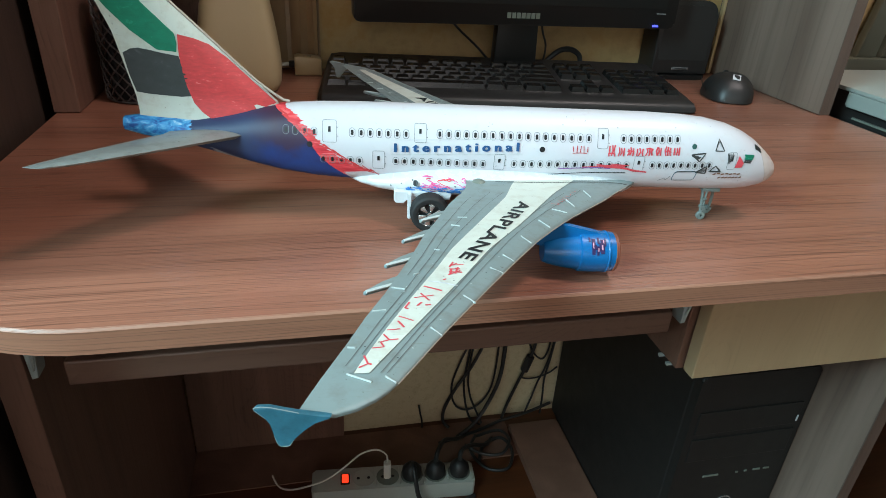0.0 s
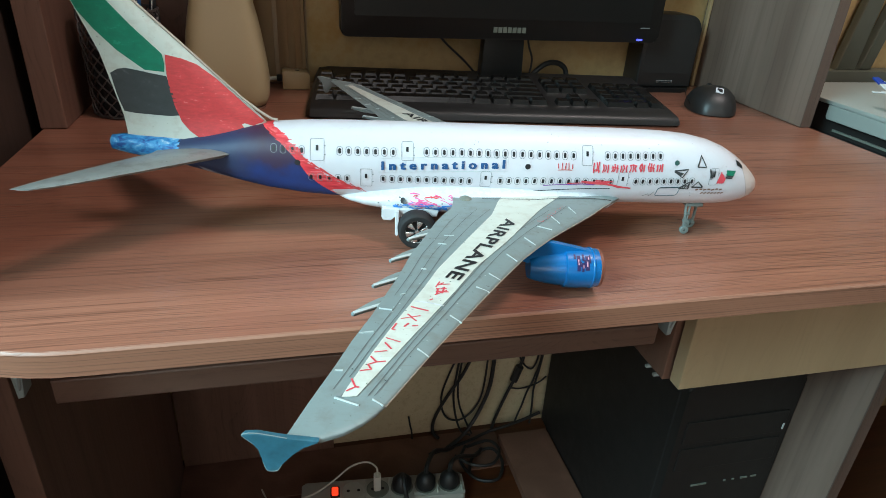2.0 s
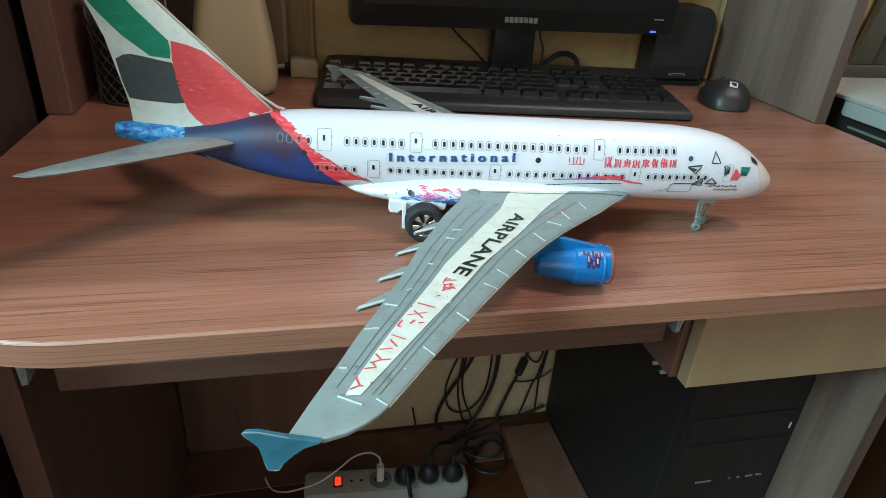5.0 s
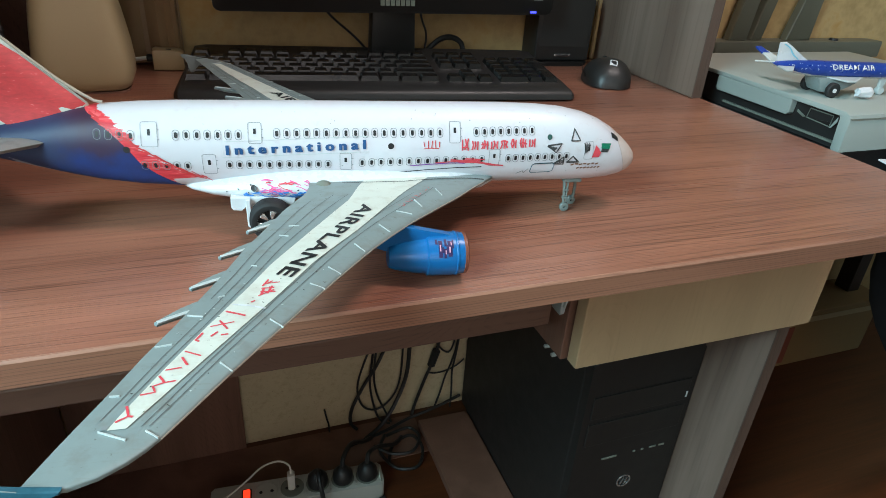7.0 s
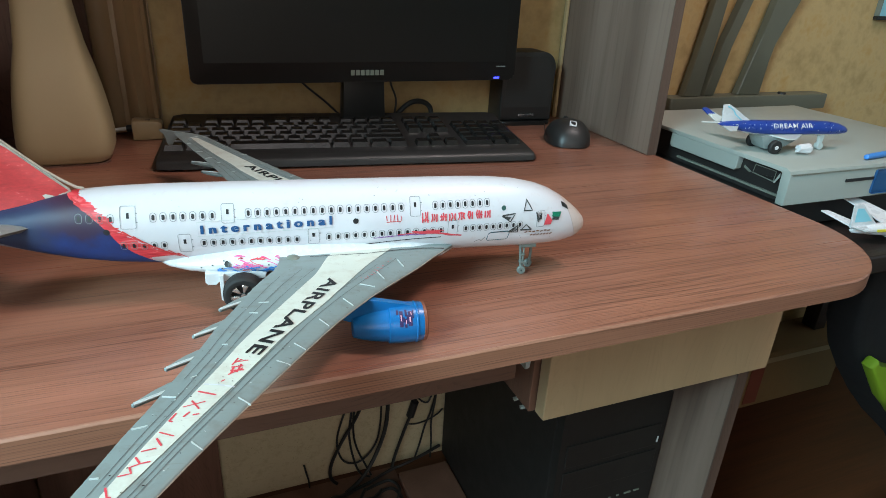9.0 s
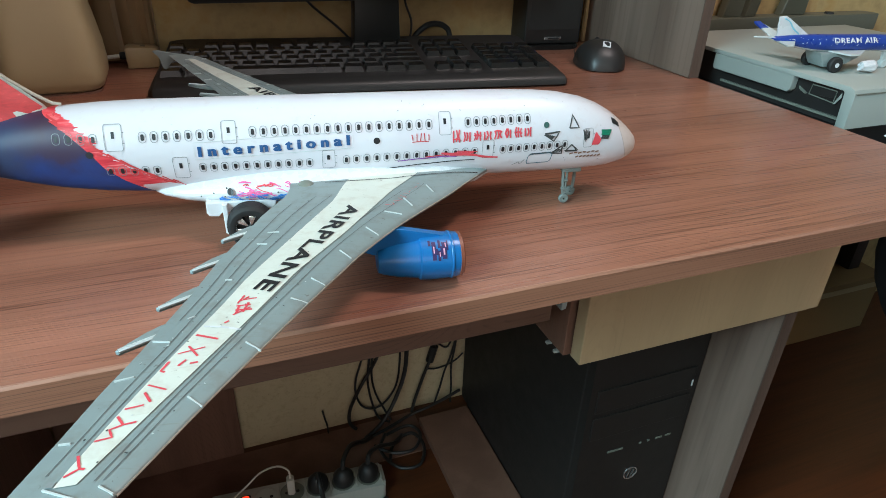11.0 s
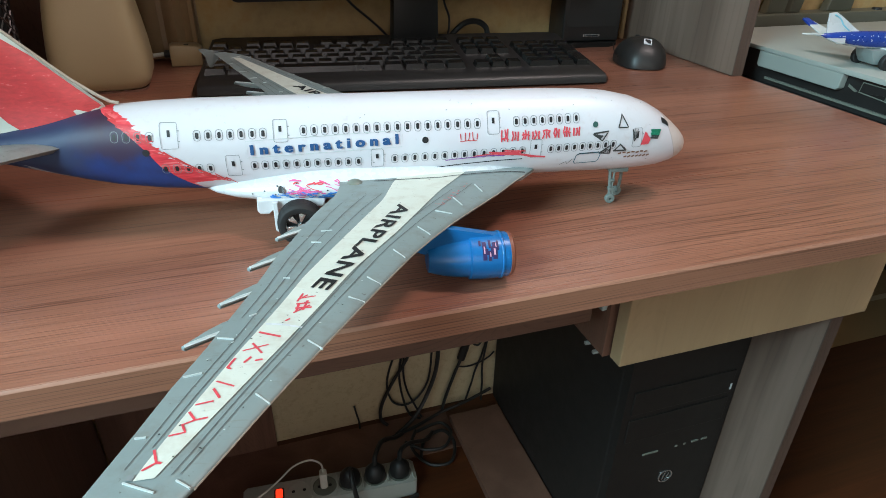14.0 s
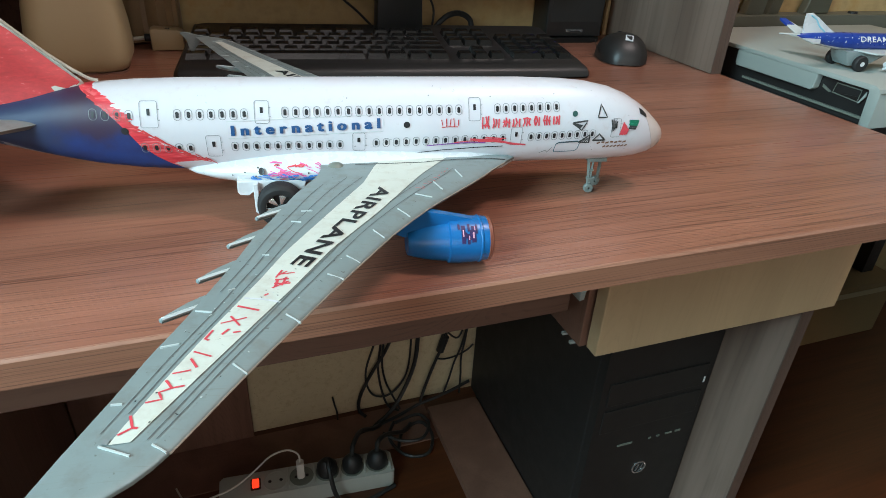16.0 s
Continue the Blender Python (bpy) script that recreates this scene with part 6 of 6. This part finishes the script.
def small_body(x):
    for a, b in zip(SMALL, SMALL[1:]):
        if x >= b[0]:
            t = min(max((a[0] - x) / (a[0] - b[0]), 0), 1)
            return a[1] + (b[1] - a[1]) * t, a[2] + (b[2] - a[2]) * t
    return SMALL[-1][1:]


bm, rings = bmesh.new(), []
for x, r, zc in SMALL:
    rings.append([bm.verts.new((x, r * math.cos(a), zc + r * 0.95 * math.sin(a))) for a in (2 * math.pi * k / 24 for k in range(24))])
for a, b in zip(rings, rings[1:]):
    for k in range(24):
        # the lower third is bare white
        bm.faces.new((a[k], a[(k + 1) % 24], b[(k + 1) % 24], b[k])).material_index = 1 if 15 <= k <= 20 else 0
bm.faces.new(rings[0]), bm.faces.new(rings[-1])
sbody = part("fuselage", bm, [M_STARBLUE, M_WHITE], sp, smooth=True)


def on_small(bm, lift):
    for v in bm.verts:
        r, zc = small_body(v.co.x)
        c = min(max((v.co.y - zc) / (r * 0.95), -0.97), 0.97)
        v.co = (v.co.x, -r * math.sqrt(1 - c * c) - lift, v.co.y)
    return bm


bm = lettering("DREAM AIR", 0.006, 1.15, 0.0001)
wide = max(v.co.x for v in bm.verts)
for v in bm.verts:
    v.co = (-0.028 + v.co.x * 0.063 / wide, v.co.y + 0.0332, 0)
part("lettering", on_small(bm, 0.0008), M_WHITE, sbody, "white printed capital letters")
for i in range(60):
    x, h = rnd.uniform(-0.095, 0.085), rnd.uniform(-0.25, 0.8)
    r, zc = small_body(x)
    d = rnd.uniform(0.0004, 0.0009)
    bm = bmesh.new()
    bm.faces.new([bm.verts.new((x + d * u, zc + r * 0.95 * h + d * w, 0)) for u, w in ((1, 0), (0, 1), (-1, 0), (0, -1))])
    part("star", on_small(bm, 0.0003), M_WHITE, sbody)
fin = [(-0.058, 0.041), (-0.07, 0.0475), (-0.088, 0.0585), (-0.097, 0.0632), (-0.1055, 0.0622), (-0.1045, 0.052), (-0.1025, 0.0385), (-0.08, 0.038)]
tail = part("tail_fin", prism(fin, -0.0011, 0.0011, 0.0005, axis="y"), M_WHITE, sp, "crumpled white tail fin")
part("fin_crease", tube([(-0.074, -0.0012, 0.0425), (-0.084, -0.0017, 0.049), (-0.09, -0.0012, 0.056), (-0.099, -0.0016, 0.0605)], 0.0009, 5, sub=3), M_CYAN, tail, "pale cyan crease")
# near tailplane, far tailplane with a blue tip, and the bent white one behind
part("tailplane", prism([(-0.078, -0.004), (-0.1, -0.03), (-0.11, -0.031), (-0.102, -0.003)], 0.0335, 0.0352, 0.0005), M_GREYL, sp)
far = part("tailplane", prism([(-0.084, 0.003), (-0.106, 0.003), (-0.1135, 0.03), (-0.1055, 0.03)], 0.036, 0.0377, 0.0005), M_GREYL, sp)
part("blue_tip", prism([(-0.1005, 0.02), (-0.1112, 0.02), (-0.1142, 0.0312), (-0.1065, 0.0315)], 0.0355, 0.0382, 0.0005), M_STARBLUE, far, "blue tip")
for ob in (far, far.children[0]):
    for v in ob.data.vertices:
        v.co.z += (v.co.y - 0.003) * 0.5
part("tail_blade", prism([(-0.098, 0.002), (-0.104, -0.0015), (-0.127, 0.003), (-0.1295, 0.0055), (-0.127, 0.0075)], 0.0378, 0.0394, 0.0005), M_GREYL, sp, "bent pale tail blade")
# wings: a stub on one side, a whole one on the other
part("wing", prism([(0.024, -0.008), (-0.006, -0.032), (-0.02, -0.033), (-0.03, -0.008)], 0.0218, 0.0238, 0.0006), M_GREYL, sp)
part("wing", prism([(0.03, 0.008), (-0.03, 0.008), (-0.052, 0.085), (-0.04, 0.086)], 0.022, 0.0245, 0.0006), M_GREYL, sp)
pod = [(-0.046, 0.0225), (0.016, 0.0225), (0.01, 0.016), (-0.008, 0.011), (-0.016, 0.005), (-0.036, 0.005), (-0.041, 0.012)]
part("undercarriage", prism(pod, -0.0145, 0.0145, 0.0025, axis="y"), M_GREY, sp, "grey gear box", smooth=True)
for x, side in ((-0.0265, 1), (-0.03, -1)):
    w = part("wheel", lathe([(0, -0.0035), (0.008, -0.0035), (0.0094, -0.002), (0.0094, 0.0022), (0.008, 0.0036), (0, 0.0036)], 24, "y", centre=(x, -0.0205 * side, 0.0094)), M_RUBBER, sp, "black toy wheel", smooth=True)
    part("hub", lathe([(0, -0.0042), (0.0027, -0.0042), (0.0027, 0.0042), (0, 0.0042)], 12, "y", centre=(x, -0.0205 * side, 0.0094)), M_WHITE, w, "white hub")
bm = lathe([(0, 0.021), (0.0052, 0.0215), (0.0066, 0.018), (0.0064, 0.008), (0.005, 0.001), (0, 0.0005)], 14, "x", centre=(0.004, -0.0265, 0.0085))
for v in bm.verts:
    v.co += Vector((rnd.uniform(-1, 1), rnd.uniform(-1, 1), rnd.uniform(-1, 1))) * 0.0009
part("engine", bm, M_WHITE, sp, "crumpled white engine")
part("engine", lathe([(0, 0.021), (0.0055, 0.0215), (0.0066, 0.018), (0.0064, 0.008), (0.004, 0.0), (0, 0.0)], 18, "x", centre=(0.004, 0.034, 0.0135)), M_WHITE, sp, smooth=True)
part("nose_strut", prism([(0.058, 0.0225), (0.068, 0.0225), (0.066, 0.005), (0.061, 0.005)], -0.0022, 0.0022, 0.0006, axis="y"), M_GREYL, sp)
part("nose_wheel", lathe([(0, -0.004), (0.0045, -0.004), (0.0052, -0.003), (0.0052, 0.003), (0.0045, 0.004), (0, 0.004)], 16, "y", centre=(0.0635, 0, 0.0052)), M_GREYL, sp, smooth=True)

pen = thing("blue_pen", pose(0.838, 0.43, 0.7822, 0, 0, 8), "short bright blue pen lying on the silver player", "pen")
part("barrel", lathe([(0.0, -0.05), (0.0035, -0.048), (0.0042, -0.03), (0.0042, 0.045), (0.0035, 0.05), (0.0, 0.05)], 14, "x", centre=(0, 0, 0.0043)), M_SKYINK, pen, smooth=True)
part("cap", lathe([(0.0046, 0.015), (0.0048, 0.017), (0.0048, 0.049), (0.004, 0.053), (0.0, 0.053)], 14, "x", centre=(0, 0, 0.0049)), M_NAVY, pen, smooth=True)

# little white plane with a cyan tail
wp = thing("white_toy_airplane", pose(0.806, 0.36, 0.6885, 0, 0, -10), "little white toy plane with cyan tail and yellow stripe", "toy airplane")
bm = lathe([(0.0, 0.09), (0.006, 0.082), (0.009, 0.06), (0.0095, 0.0), (0.008, -0.04), (0.004, -0.075), (0, -0.08)], 18, "x", centre=(0, 0, 0.017))
wb = part("fuselage", bm, M_WHITE, wp, smooth=True)
part("stripe", box(-0.045, 0.03, -0.0105, -0.0085, 0.0165, 0.02, 0.0005), M_YELLOW, wb, "yellow side stripe")
part("tail_fin", prism([(-0.04, 0.024), (-0.07, 0.052), (-0.084, 0.052), (-0.08, 0.02)], -0.001, 0.001, 0.0004, axis="y"), M_WHITE, wp, "white tail fin with a cyan panel")
part("fin_panel", prism([(-0.05, 0.029), (-0.069, 0.047), (-0.078, 0.047), (-0.076, 0.028)], -0.0016, -0.0011, axis="y"), M_CYAN, wp, "cyan panel")
for side in (1, -1):
    pts = [(0.03, 0), (-0.035, -0.085 * side), (-0.05, -0.085 * side), (-0.015, 0)]
    part("wing", prism(pts if side > 0 else pts[::-1], 0.016, 0.0182, 0.0006), M_WHITE, wp)
    pts = [(-0.055, 0), (-0.085, -0.036 * side), (-0.096, -0.036 * side), (-0.078, 0)]
    part("tailplane", prism(pts if side > 0 else pts[::-1], 0.02, 0.022, 0.0005), M_WHITE, wp)
    part("wheel", lathe([(0, -0.003), (0.006, -0.003), (0.0068, 0), (0.006, 0.003), (0, 0.003)], 14, "y", centre=(-0.005, -0.012 * side, 0.0068)), M_RUBBER, wp, smooth=True)
part("nose_wheel", lathe([(0, -0.002), (0.0045, -0.002), (0.005, 0), (0.0045, 0.002), (0, 0.002)], 14, "y", centre=(0.06, 0, 0.005)), M_RUBBER, wp, smooth=True)

for ob in wp.children_recursive:
    if "wheel" not in ob.name:
        ob.data.transform(Matrix.Translation((0, 0, 0.001)))
        for v in ob.data.vertices:
            v.co.z += max(0.0, abs(v.co.y) - 0.012) * 0.4
part("undercarriage", box(-0.02, 0.066, -0.006, 0.006, 0.006, 0.0125, 0.002), M_GREYL, wp)

# television stand on a dark riser behind the players
riser = thing("dark_box", pose(0, 0, 0), "flat dark box behind the players on the side table", "box")
part("box_body", box(0.82, 1.1, 0.785, 0.879, 0.6885, 0.752, 0.002), M_DARKB, riser)
stand = thing("television_stand", pose(0, 0, 0), "grey-green metal television stand with slanting legs", "television stand")
part("base_plate", prism(rounded(0.815, 1.245, 0.84, 0.879, 0.006), 0.7525, 0.7825, 0.002), M_TVDARK, stand, smooth=True)
part("knob", lathe([(0, 0.7825), (0.009, 0.7825), (0.008, 0.786), (0, 0.7865)], 16, "z", centre=(1.125, 0.858, 0)), M_INK, stand)
for pts in ([(0.856, 0.783), (0.9, 0.783), (0.919, 0.965), (0.965, 1.4), (0.935, 1.4), (0.89, 0.962)], [(0.907, 0.783), (0.935, 0.783), (0.951, 0.88), (0.982, 0.965), (1.105, 1.4), (1.075, 1.4), (0.958, 0.965), (0.932, 0.89)], [(0.995, 0.783), (1.058, 0.783), (1.058, 0.85), (1.068, 0.885), (1.108, 0.97), (1.27, 1.4), (1.2, 1.4), (1.044, 0.967), (1.03, 0.904)]):
    part("leg", prism(pts, 0.855, 0.872, 0.003, axis="y"), M_TVDARK, stand, smooth=True)

picture = thing("wall_picture", pose(0, 0, 0), "pale cyan picture with a thin dark frame on the wall", "picture")
part("picture_sheet", box(1.378, 1.62, 0.8765, 0.8848, 0.942, 1.16, 0.0008), M_CYAN, picture)
part("picture_frame", box(1.372, 1.626, 0.8745, 0.8848, 0.934, 0.9415, 0.001), M_INK, picture)
part("picture_frame", box(1.372, 1.3775, 0.8745, 0.8848, 0.942, 1.16, 0.001), M_TVGREY, picture)

carton = thing("cardboard_box", pose(0, 0, 0), "long low cardboard box on the floor against the wall", "box")
part("box_body", box(0.98, 1.5, 0.775, 0.88, 0.0, 0.148, 0.003), M_CARD, carton)
part("box_lid", box(0.977, 1.503, 0.771, 0.882, 0.1485, 0.162, 0.002), M_CARD, carton)
part("red_print", box(1.178, 1.222, 0.7735, 0.7748, 0.012, 0.12), plain("faded_red_print", (132, 66, 48), 0.8), carton, "faded red printed patch")
part("packing_tape", box(0.98, 1.5, 0.7738, 0.7747, 0.128, 0.143), M_IVORY, carton)

bag = thing("backpack", pose(0, 0, 0), "black backpack with a lime green front pocket on the floor", "backpack")
outline = [(0.888, 0.61), (0.876, 0.56), (0.884, 0.5), (0.91, 0.445), (0.97, 0.38), (1.03, 0.315), (1.1, 0.25), (1.2, 0.17), (1.3, 0.08), (1.34, 0.0), (1.6, 0.0), (1.62, 0.1), (1.62, 0.58), (1.56, 0.64), (0.95, 0.645)]
part("bag_body", prism(outline, 0.402, 0.47, 0.014, axis="y", seg=3), M_DARKFAB, bag, smooth=True)
part("front_pocket", prism([(0.905, 0.446), (0.918, 0.459), (0.99, 0.416), (1.1, 0.4), (1.5, 0.4), (1.55, 0.36), (1.55, 0.16), (1.45, 0.12), (1.32, 0.125), (1.2, 0.195), (1.1, 0.265), (1.03, 0.318), (0.966, 0.372)], 0.378, 0.401, 0.007, axis="y", seg=3), M_LIME, bag, "lime green front pocket", smooth=True)
part("strap", tube([(1.05, 0.43, 0.62), (1.07, 0.425, 0.652), (1.17, 0.425, 0.654), (1.2, 0.43, 0.62)], 0.007, 8), M_DARKFAB, bag, smooth=True)

# dark side cabinet; its unseen front is placed to shade the desk's left
wardrobe = thing("wardrobe", pose(0, 0, 0), "tall dark brown wardrobe beside the desk, unseen front added as shade", "wardrobe")
part("wardrobe_case", box(-1.0, -0.402, 0.24, 0.88, 0.02, 2.0, 0.002), M_DARKB, wardrobe)
part("plinth", box(-0.99, -0.41, 0.27, 0.87, 0, 0.0195), M_DARKB, wardrobe)
for x0, x1 in ((-0.998, -0.703), (-0.699, -0.404)):
    part("wardrobe_door", box(x0, x1, 0.22, 0.2385, 0.03, 1.99, 0.002), M_DARKB, wardrobe)
